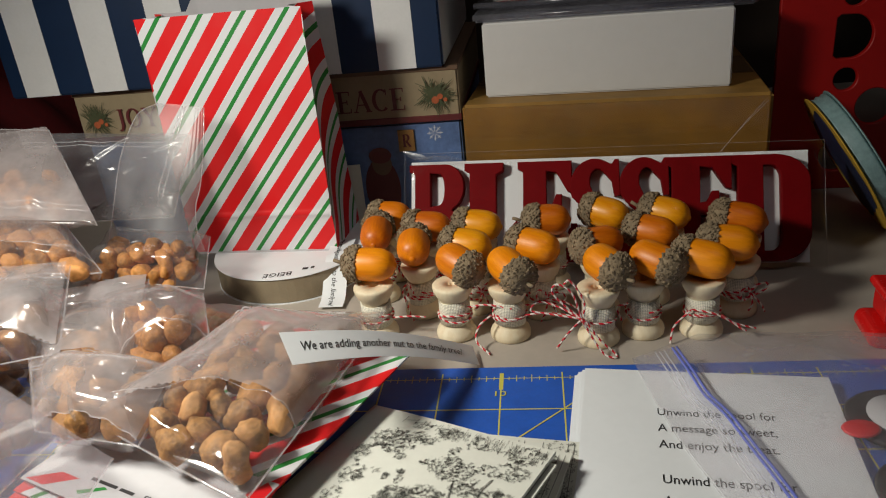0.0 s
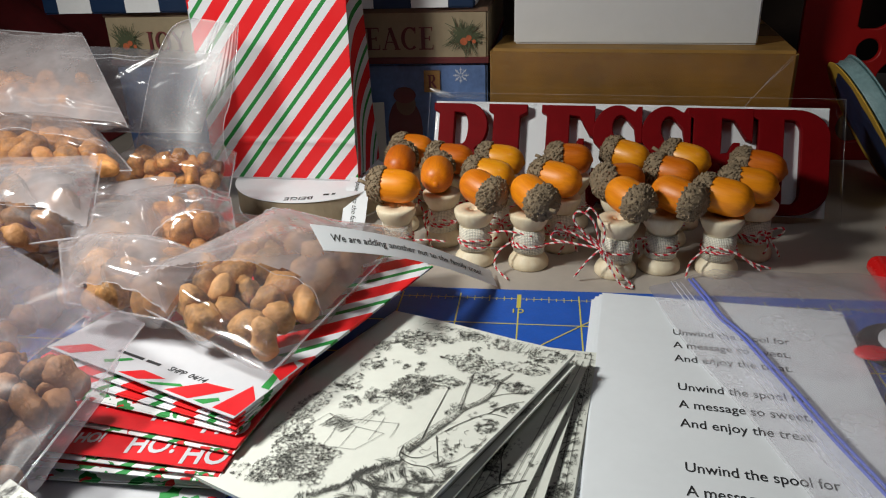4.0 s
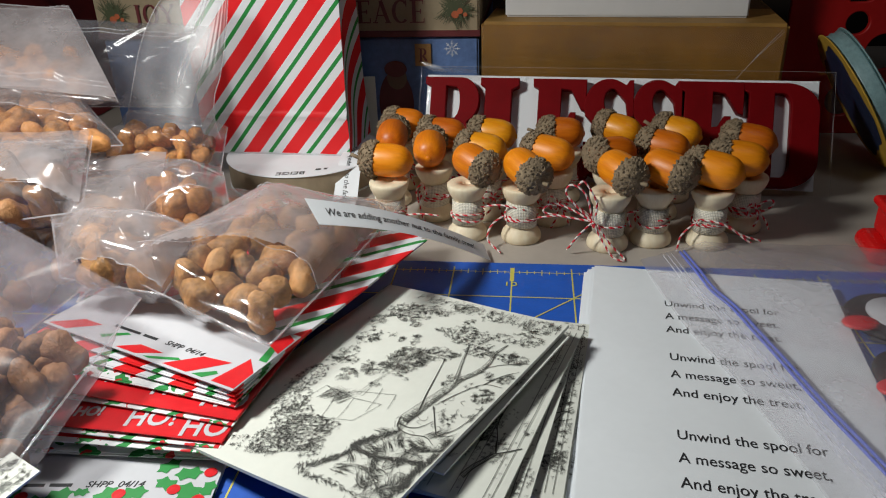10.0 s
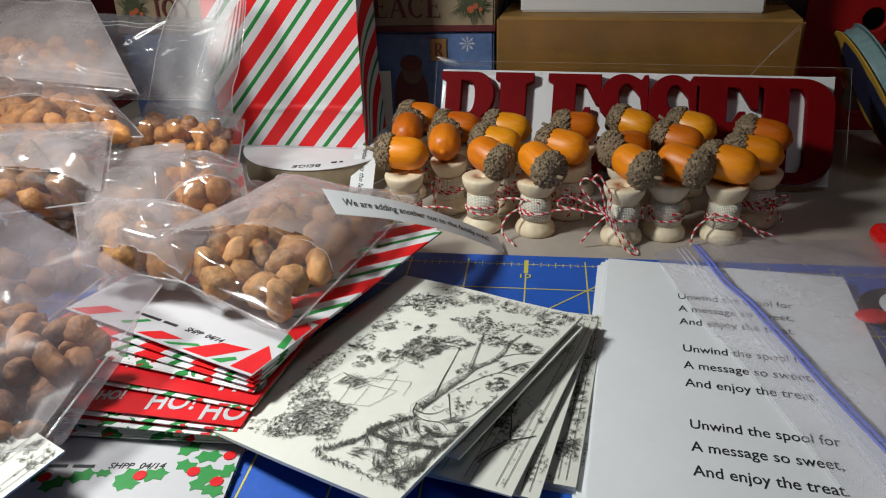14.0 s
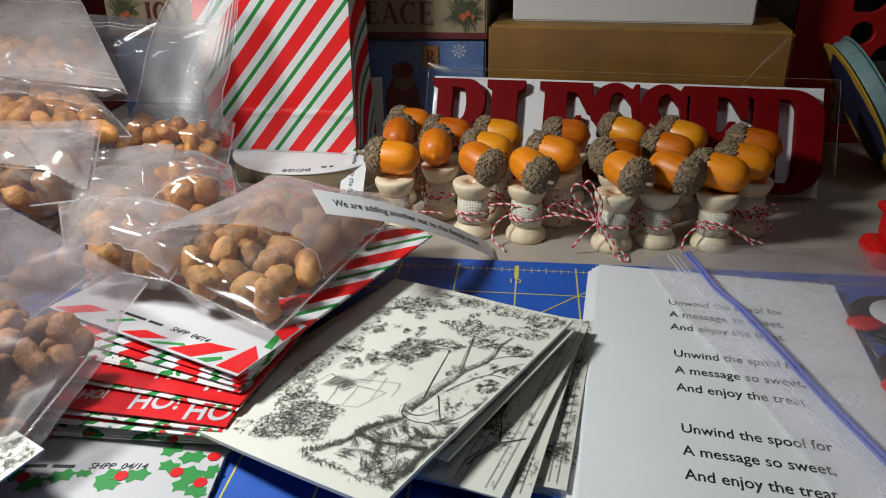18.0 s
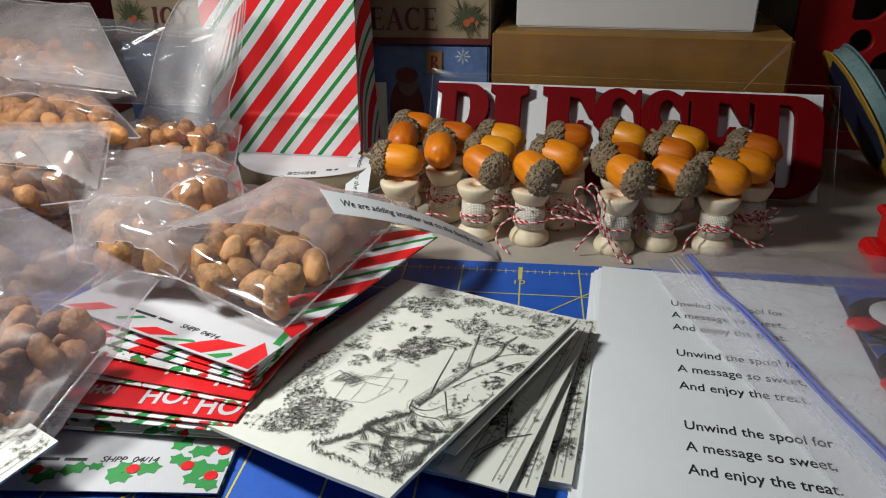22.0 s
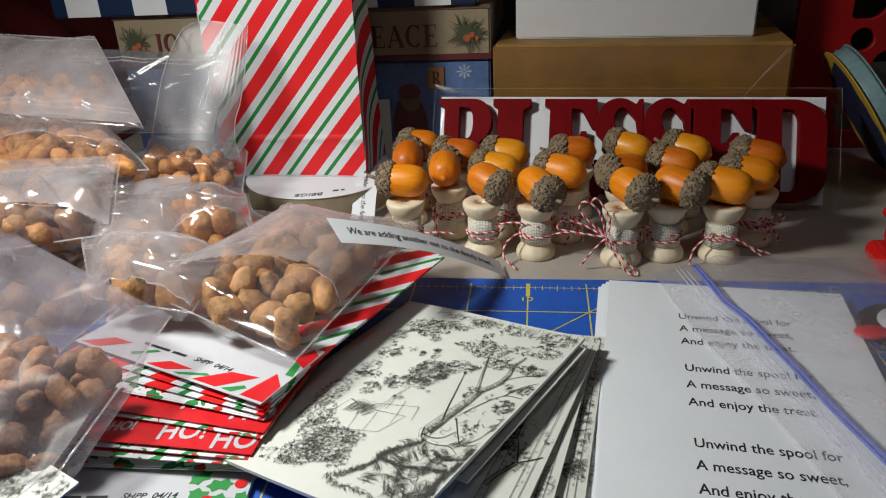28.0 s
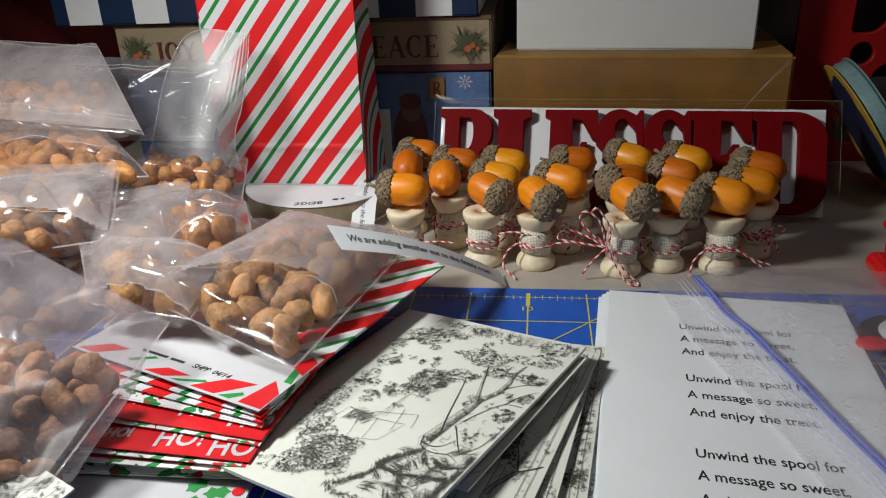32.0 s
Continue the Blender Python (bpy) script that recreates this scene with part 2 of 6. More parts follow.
M_NAVY = plain("print_navy", (0.005, 0.022, 0.066), 0.4, 0.1, 60, 0.06)
M_STRIPE_WHITE = plain("print_offwhite", (0.76, 0.76, 0.76), 0.4, 0.05, 60, 0.06)
M_BROWN_LID = plain("lid_brown", (0.15, 0.085, 0.05), 0.5, 0.12, 60, 0.06)
M_BLUE_BOX = plain("print_winter_blue", (0.11, 0.185, 0.385), 0.5, 0.45, 28, 0.06)
M_JOY = plain("print_parchment", (0.32, 0.25, 0.155), 0.55, 0.14, 35, 0.06)
M_MAROON = plain("print_maroon", (0.12, 0.018, 0.02), 0.5, 0.15, 60, 0.05)
M_PINE = plain("print_pine", (0.06, 0.07, 0.03), 0.6, 0.3, 200, 0.0)
M_BERRY = plain("print_berry", (0.40, 0.09, 0.03), 0.6, 0.3, 200, 0.0)
M_RED_PLASTIC = plain("crate_red", (0.42, 0.006, 0.005), 0.5, 0.12, 30, 0.1)
M_RED_GLOSS = plain("clip_red", (0.72, 0.012, 0.012), 0.25, 0.05, 60, 0.03, coat=0.3)
M_BLACK = plain("black_felt", (0.018, 0.016, 0.018), 0.6, 0.3, 200, 0.2)
M_REEL = plain("ribbon_beige", (0.30, 0.24, 0.16), 0.6, 0.12, 200, 0.2)
M_TEAL = plain("ribbon_teal", (0.23, 0.36, 0.37), 0.28, 0.25, 300, 0.4)
M_YELLOW = plain("reel_card_yellow", (0.60, 0.36, 0.05), 0.5, 0.15, 120, 0.1)
M_PRINTBLUE = plain("reel_print", (0.018, 0.03, 0.075), 0.4, 0.8, 120, 0.1)
M_PLASTIC_WHITE = plain("punch_white", (0.66, 0.60, 0.52), 0.35, 0.05, 60, 0.04)
M_TAPE = film("packing_tape", haze=0.05, tint=(0.80, 0.68, 0.42), rough=0.20, wrinkle=0.35, scale=60, clear=0.6)
M_TRAY = film("tray_plastic", haze=0.10, tint=(0.66, 0.66, 0.72), clear=1.0, rough=0.2, wrinkle=0.1)
M_WALL = plain("backdrop_brown", (0.045, 0.030, 0.022), 0.9, 0.3, 7, 0.2)
M_FABRIC = plain("fabric_red", (0.14, 0.008, 0.01), 0.9, 0.3, 30, 0.3)
M_FLOOR = plain("floor_brown", (0.16, 0.12, 0.09), 0.7, 0.2, 10, 0.1)


def nut_skin(name, c):
    k = Tree(name)
    v = k.coords()
    big, mid, fine = k.noise(v, 170, 3), k.noise(v, 520, 4), k.noise(v, 1900, 3)
    rnd = k.n("ShaderNodeObjectInfo").outputs["Random"]
    f = k.math("ADD", k.math("MULTIPLY", big, 0.55), k.math("MULTIPLY", mid, 0.45))
    g = k.math("ADD", f, k.math("MULTIPLY", k.math("SUBTRACT", rnd, 0.5), 0.22))
    skin = k.ramp(g, [(0.30, tuple(x * 0.42 for x in c)), (0.50, c), (0.72, tuple(min(1, x * 1.45 + 0.03) for x in c))])
    bare = k.ramp(mid, [(0.35, (0.055, 0.022, 0.016)), (0.65, (0.24, 0.11, 0.055))])      # some keep their dark skin
    k.colour(k.mix(k.ramp(rnd, [(0.0, (0, 0, 0)), (0.88, (1, 1, 1))], "CONSTANT"), skin, bare))
    k.rough(k.math("ADD", k.math("MULTIPLY", mid, 0.3), 0.42))
    k.bump(k.math("ADD", mid, k.math("MULTIPLY", fine, 0.35)), 0.55, 0.0014)
    return k.m


M_NUT = nut_skin("roasted_nut", (0.31, 0.145, 0.052))
M_NUT_GOLD = nut_skin("golden_nut", (0.52, 0.255, 0.080))
M_NUT_HONEY = nut_skin("honey_nut", (0.52, 0.22, 0.055))
M_NUT_PALE = nut_skin("pale_roasted_nut", (0.30, 0.130, 0.048))

CLEAR = (M_FILM_SIGN, M_FILM_ZIP, M_ZIP_CLEAR, M_TRAY)


def holly_print(name):
    """White paper printed all over with green leaves and red berries."""
    k = Tree(name)
    v = k.coords()
    c = k.mix(k.ramp(k.noise(v, 190, 1), [(0.0, (0, 0, 0)), (0.55, (1, 1, 1))], "CONSTANT"), (0.80, 0.80, 0.80), (0.02, 0.24, 0.05))
    c = k.mix(k.ramp(k.noise(k.coords((1, 1, 1.3)), 260, 1), [(0.0, (0, 0, 0)), (0.64, (1, 1, 1))], "CONSTANT"), c, (0.62, 0.012, 0.018))
    k.colour(c)
    k.rough(0.5)
    k.bump(k.noise(v, 40, 3), 0.2, 0.001)
    return k.m


M_HOLLY = holly_print("holly_print")

# ---- builders ----


def mesh_of(bm, mats, smooth=False):
    me = bpy.data.meshes.new("mesh")
    bm.normal_update()
    bm.to_mesh(me)
    bm.free()
    for m in mats if isinstance(mats, (list, tuple)) else [mats]:
        me.materials.append(m)
    if smooth:
        me.polygons.foreach_set("use_smooth", [True] * len(me.polygons))
    return me


def part(name, bm, material, parent, label="", smooth=False, at=None):
    """Links a bmesh (or a mesh) as one mesh object under a thing or part."""
    me = bm if isinstance(bm, bpy.types.Mesh) else mesh_of(bm, material, smooth)
    ob = new(name, me)
    ob.parent = parent
    if material in CLEAR:
        ob.visible_shadow = False
    if at is not None:
        ob.matrix_basis = at
    return tagged(ob, label)


def thing(name, label, category, m=None, group="", kind=""):
    ob = new(name)
    ob.empty_display_size = 0.01
    if m is not None:
        ob.matrix_basis = m
    return tagged(ob, label, category, group, kind)


def solo(name, bm, material, label, category, m=None, group="", kind="", smooth=False):
    ob = new(name, mesh_of(bm, material, smooth))
    if m is not None:
        ob.matrix_basis = m
    return tagged(ob, label, category, group, kind)


def box(x0, x1, y0, y1, z0, z1, bevel=0.0, seg=1):
    bm = bmesh.new()
    bmesh.ops.create_cube(bm, size=1, matrix=Matrix.Translation(((x0 + x1) / 2, (y0 + y1) / 2, (z0 + z1) / 2)) @ Matrix.Diagonal((x1 - x0, y1 - y0, z1 - z0, 1)))
    if bevel:
        bmesh.ops.bevel(bm, geom=bm.edges[:], offset=bevel, segments=seg, affect="EDGES", clamp_overlap=True)
    return bm


def lathe(profile, n=32, axis="Z", bm=None):
    """Turns a profile of (radius, height) pairs; radius 0 closes an end."""
    bm = bm or bmesh.new()
    rings = []
    for r, h in profile:
        if r < 1e-7:
            rings.append([bm.verts.new((0, 0, h))])
        else:
            rings.append([bm.verts.new((r * math.cos(2 * math.pi * i / n), r * math.sin(2 * math.pi * i / n), h)) for i in range(n)])
    for a, b in zip(rings, rings[1:]):
        for i in range(n):
            j = (i + 1) % n
            if len(a) == 1 and len(b) > 1:
                bm.faces.new((a[0], b[j], b[i]))
            elif len(b) == 1 and len(a) > 1:
                bm.faces.new((a[i], a[j], b[0]))
            elif len(a) > 1:
                bm.faces.new((a[i], a[j], b[j], b[i]))
    if axis == "X":
        bmesh.ops.rotate(bm, verts=bm.verts, matrix=Matrix.Rotation(radians(90), 3, "Y"))
    bmesh.ops.recalc_face_normals(bm, faces=bm.faces)
    return bm


def tube(points, r, n=6, bm=None, twist=0, closed=False):
    """A round cord along points; twist > 0 gives the faces two materials in a spiral."""
    bm = bm or bmesh.new()
    pts = [Vector(p) for p in points]
    rings = []
    up = Vector((0.13, 0.21, 0.97))
    for i, p in enumerate(pts):
        d = (pts[min(i + 1, len(pts) - 1)] - pts[max(i - 1, 0)]).normalized()
        a = d.cross(up)
        a = a.normalized() if a.length > 1e-6 else Vector((1, 0, 0))
        up = a.cross(d).normalized()
        rings.append([bm.verts.new(p + r * (a * math.cos(2 * math.pi * k / n) + up * math.sin(2 * math.pi * k / n))) for k in range(n)])
    run = 0.0
    for i, (q, s) in enumerate(zip(rings, rings[1:])):
        for k in range(n):
            f = bm.faces.new((q[k], q[(k + 1) % n], s[(k + 1) % n], s[k]))
            if twist:      # twist is the length of one turn
                f.material_index = int(2 * (k / n + run / twist)) % 2
        run += (pts[i + 1] - pts[i]).length
    bm.faces.new(rings[0][::-1]), bm.faces.new(rings[-1])
    return bm


def smooth_line(pts, steps=8):
    """A Catmull-Rom line through the points."""
    P = [Vector(p) for p in pts]
    P = [2 * P[0] - P[1]] + P + [2 * P[-1] - P[-2]]
    out = []
    for i in range(1, len(P) - 2):
        for s in range(steps):
            t = s / steps
            out.append(0.5 * ((2 * P[i]) + (P[i + 1] - P[i - 1]) * t + (2 * P[i - 1] - 5 * P[i] + 4 * P[i + 1] - P[i + 2]) * t * t + (3 * P[i] - P[i - 1] - 3 * P[i + 1] + P[i + 2]) * t ** 3))
    out.append(P[-2])
    return out


def prism(loops, depth, bevel=0.0):
    """An extruded plate in the xy plane from outlines (the first is the rim, the rest are holes)."""
    cu = bpy.data.curves.new("outline", "CURVE")
    cu.dimensions, cu.fill_mode = "2D", "BOTH"
    for lp in loops:
        sp = cu.splines.new("POLY")
        sp.points.add(len(lp) - 1)
        for p, (x, y) in zip(sp.points, lp):
            p.co = (x, y, 0, 1)
        sp.use_cyclic_u = True
    cu.extrude, cu.bevel_depth, cu.bevel_resolution = max(depth / 2 - bevel, 0), bevel, 1 if bevel else 0
    cu.offset = -bevel
    ob = bpy.data.objects.new("outline", cu)
    me = bpy.data.meshes.new_from_object(ob)
    bpy.data.objects.remove(ob)
    bpy.data.curves.remove(cu)
    return me


def lettering(body, size, mat, shear=0.0, align="LEFT", wide=1.0, depth=0.00008, bold=0.0):
    cu = bpy.data.curves.new("lettering", "FONT")
    cu.body, cu.size, cu.shear, cu.align_x = body, size, shear, align
    cu.extrude, cu.resolution_u, cu.offset = depth, 3, bold
    ob = bpy.data.objects.new("lettering", cu)
    me = bpy.data.meshes.new_from_object(ob)
    bpy.data.objects.remove(ob)
    bpy.data.curves.remove(cu)
    me.transform(Matrix.Diagonal((wide, 1, 1, 1)))
    me.materials.clear()
    me.materials.append(mat)
    return me


def with_mat(me, mat):
    me.materials.clear()
    me.materials.append(mat)
    return me


def serif_word(word, h, mat, gap=0.14):
    """A word in thick-and-thin serif capitals, drawn with strokes."""
    bm = bmesh.new()
    T, t = 0.17, 0.055
    x0, z = 0.0, 0.0
    n = [0]

    def st(pts, ws):
        n[0] += 1
        ribbon_strip(bm, [((x0 + x) * h, y * h) for x, y in pts], [w * h for w in ws], n[0] * 1.5e-6)

    def bar(x, y, w):
        st([(x - w, y), (x + w, y)], [t, t])

    def arc(cx, cy, rx, ry, a0, a1, lo, hi):
        m = 16
        an = [radians(a0 + (a1 - a0) * i / m) for i in range(m + 1)]
        st([(cx + rx * math.cos(a), cy + ry * math.sin(a)) for a in an], [lo + (hi - lo) * abs(math.cos(a)) for a in an])
    for c in word:
        w = 0.6
        if c == "J":
            st([(0.30, 0.97), (0.30, 0.12), (0.20, -0.10), (0.04, -0.14)], [T, T, T * 0.7, t]), bar(0.30, 0.97, 0.16)
            w = 0.46
        elif c == "O":
            arc(0.38, 0.5, 0.33, 0.48, 0, 360, t, T)
            w = 0.76
        elif c == "Y":
            st([(0.10, 0.97), (0.40, 0.46)], [T, T]), st([(0.70, 0.97), (0.40, 0.46)], [t, t]), st([(0.40, 0.48), (0.40, 0.02)], [T, T])
            bar(0.10, 0.97, 0.13), bar(0.70, 0.97, 0.11), bar(0.40, 0.02, 0.17)
            w = 0.80
        elif c == "P":
            st([(0.18, 0.97), (0.18, 0.02)], [T, T]), bar(0.16, 0.97, 0.16), bar(0.18, 0.02, 0.17), st([(0.18, 0.97), (0.36, 0.97)], [t, t])
            arc(0.34, 0.72, 0.22, 0.25, 90, -90, t, T), st([(0.18, 0.47), (0.36, 0.47)], [t, t])
            w = 0.62
        elif c == "E":
            st([(0.18, 0.97), (0.18, 0.02)], [T, T]), bar(0.30, 0.97, 0.30), bar(0.30, 0.02, 0.32), bar(0.32, 0.50, 0.16)
            st([(0.60, 0.99), (0.60, 0.80)], [t, t * 0.6]), st([(0.62, 0.0), (0.64, 0.22)], [t, t * 0.6]), st([(0.48, 0.60), (0.48, 0.40)], [t, t])
            w = 0.66
        elif c == "A":
            st([(0.08, 0.02), (0.38, 0.98)], [t, t]), st([(0.36, 0.98), (0.68, 0.02)], [T, T]), bar(0.36, 0.34, 0.18), bar(0.08, 0.02, 0.11), bar(0.68, 0.02, 0.14)
            w = 0.78
        elif c == "C":
            arc(0.38, 0.5, 0.33, 0.48, 48, 312, t, T), st([(0.62, 0.99), (0.62, 0.72)], [t, t])
            w = 0.68
        elif c == "R":
            st([(0.18, 0.97), (0.18, 0.02)], [T, T]), bar(0.16, 0.97, 0.16), bar(0.18, 0.02, 0.15), st([(0.18, 0.97), (0.36, 0.97)], [t, t])
            arc(0.34, 0.73, 0.20, 0.24, 90, -90, t, T), st([(0.32, 0.48), (0.62, 0.02)], [T, T]), bar(0.62, 0.02, 0.10)
            w = 0.70
        x0 += w + gap
    return mesh_of(bm, mat)


def slab(fn, nu, nv, t):
    """A thin bent sheet: fn(u, v) is its upper face, t its thickness."""
    bm = bmesh.new()
    top = [[bm.verts.new(fn(i / nu, j / nv)) for j in range(nv + 1)] for i in range(nu + 1)]
    low = [[bm.verts.new(v.co - Vector((0, 0, t))) for v in c] for c in top]
    for i in range(nu):
        for j in range(nv):
            bm.faces.new((top[i][j], top[i + 1][j], top[i + 1][j + 1], top[i][j + 1]))
            bm.faces.new((low[i][j], low[i][j + 1], low[i + 1][j + 1], low[i + 1][j]))
    for i in range(nu):
        for j, k in ((0, 1), (nv, -1)):
            q = (low[i][j], low[i + 1][j], top[i + 1][j], top[i][j])
            bm.faces.new(q[::k])
    for j in range(nv):
        for i, k in ((0, -1), (nu, 1)):
            q = (low[i][j], low[i][j + 1], top[i][j + 1], top[i][j])
            bm.faces.new(q[::k])
    bm.normal_update()
    for e in bm.edges:
        if len(e.link_faces) == 2 and {bool(f.verts[0] in e.verts) for f in e.link_faces} and e.is_manifold and abs(e.calc_face_angle(0)) > 0.7:
            e.smooth = False
    return bm


def flat_poly(bm, pts, z=0.0):
    bm.faces.new([bm.verts.new((x, y, z)) for x, y in pts])


def ribbon_strip(bm, pts, widths, z=0.0):
    """A flat inked stroke along 2D points."""
    prev = None
    for i, (x, y) in enumerate(pts):
        x0, y0 = pts[max(i - 1, 0)]
        x1, y1 = pts[min(i + 1, len(pts) - 1)]
        d = math.hypot(x1 - x0, y1 - y0) or 1e-9
        nx, ny = -(y1 - y0) / d, (x1 - x0) / d
        w = widths[i] if isinstance(widths, list) else widths
        a = bm.verts.new((x + nx * w / 2, y + ny * w / 2, z))
        b = bm.verts.new((x - nx * w / 2, y - ny * w / 2, z))
        if prev:
            bm.faces.new((prev[0], prev[1], b, a))
        prev = (a, b)

def glint_strip(b, p0, p1, w, faces, bend=0.0006, arch=0.00012):
    """A film strip added along a fold, turned between camera and lamp so that it glints; a little proud of its bag,
    pointed at both ends.
    """
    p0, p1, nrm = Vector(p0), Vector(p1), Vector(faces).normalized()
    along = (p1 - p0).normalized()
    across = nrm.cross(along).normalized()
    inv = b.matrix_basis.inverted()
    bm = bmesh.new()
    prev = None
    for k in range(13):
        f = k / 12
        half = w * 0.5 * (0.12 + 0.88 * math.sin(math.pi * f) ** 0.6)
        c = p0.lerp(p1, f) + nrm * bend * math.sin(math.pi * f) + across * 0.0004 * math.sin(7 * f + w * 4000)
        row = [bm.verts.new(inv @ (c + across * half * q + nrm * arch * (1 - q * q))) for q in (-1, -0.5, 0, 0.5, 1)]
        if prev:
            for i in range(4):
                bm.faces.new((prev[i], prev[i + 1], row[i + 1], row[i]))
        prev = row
    part("glint_strip", bm, M_GLINT, b, "strip added along a fold of film, angled to glint", True)


# ---- setting ----
TZ = -0.002   # table top; the cutting mat's face is z = 0
IN = 0.0254


def build_setting():
    table = thing("work_table", "pale grey-beige laminate craft table, slightly scuffed", "table", pose(0, 0, TZ))
    part("tabletop", box(-0.75, 0.75, -0.36, 0.48, -0.025, 0, 0.002, 2), M_TABLE, table)
    for x in (-0.7, 0.7):
        for y in (-0.31, 0.43):
            part("leg", box(x - 0.025, x + 0.025, y - 0.025, y + 0.025, -0.738, -0.026, 0.003), M_FLOOR, table, "dark metal table leg")
    solo("floor", box(-1.6, 1.6, -1.8, 0.9, -0.80, -0.74), M_FLOOR, "brown floor", "floor", kind="structure")
    solo("ceiling", box(-1.6, 1.6, -1.8, 0.9, 1.66, 1.72), M_WALL, "dim ceiling", "ceiling", kind="structure")
    solo("wall_north", box(-1.6, 1.6, 0.52, 0.62, -0.74, 1.66), M_WALL, "dark brown wall in shadow", "wall", kind="structure")
    solo("wall_south", box(-1.6, 1.6, -1.8, -1.7, -0.74, 1.66), M_WALL, "dim wall", "wall", kind="structure")
    solo("wall_west", box(-1.6, -1.5, -1.699, 0.519, -0.74, 1.66), M_WALL, "dim wall", "wall", kind="structure")
    solo("wall_east", box(1.5, 1.6, -1.699, 0.519, -0.74, 1.66), M_WALL, "dim wall", "wall", kind="structure")


def build_mat():
    mat = thing("cutting_mat", "blue self-healing cutting mat with yellow inch grid", "cutting mat", pose(0, 0, TZ))
    part("board", box(-0.32, 0.29, -0.33, 0.005, 0, 0.002, 0.0004), M_MAT, mat)
    h = 0.00206

    def bar(bm, x0, x1, y0, y1):
        bm.faces.new([bm.verts.new(p) for p in ((x0, y0, h), (x1, y0, h), (x1, y1, h), (x0, y1, h))])
    ticks = bmesh.new()
    for i in range(-12, 12):
        line = bmesh.new()
        w = 0.0009 if i == 0 else 0.0003
        bar(line, i * IN - w, i * IN + w, -0.012, 0)
        bar(line, i * IN - 0.0003, i * IN + 0.0003, -0.32, -0.0121)
        part("grid_line", line, M_LINE, mat, "yellow ruled line")
        for q in range(1, 8):
            L = 0.0052 if q == 4 else (0.0042 if q % 2 == 0 else 0.0026)
            bar(ticks, i * IN + q * IN / 8 - 0.00016, i * IN + q * IN / 8 + 0.00016, -0.004 - L / 2, -0.004 + L / 2)
    tagged(part("tick_marks", ticks, M_LINE, mat), "small yellow ruler ticks", kind="stuff")
    h = 0.00212
    for y, w in [(-0.004, 0.0002)] + [(-j * IN, 0.0003) for j in range(1, 13)]:
        line = bmesh.new()
        bar(line, -0.31, 0.285, y - w, y + w)
        part("grid_line", line, M_LINE, mat, "yellow ruled line")
    bm = bmesh.new()
    h = 0.00218
    ribbon_strip(bm, [(2 * IN - 0.0002, 0.0), (2 * IN - 0.28, -0.28)], 0.0006, h)
    part("diagonal_line", bm, M_LINE, mat, "yellow diagonal line")
    part("numeral", lettering("10", 0.0048, M_LINE, align="CENTER", wide=1.25), None, mat, "yellow printed numeral", at=pose(-0.0005, -0.0165, 0.00222))


# ---- boxes at the back ----
def carton(thing_ob, name, w, d, h, mat, bevel=0.0012, label=""):
    return part(name, box(0, w, 0, d, 0, h, bevel, 2), mat, thing_ob, label)


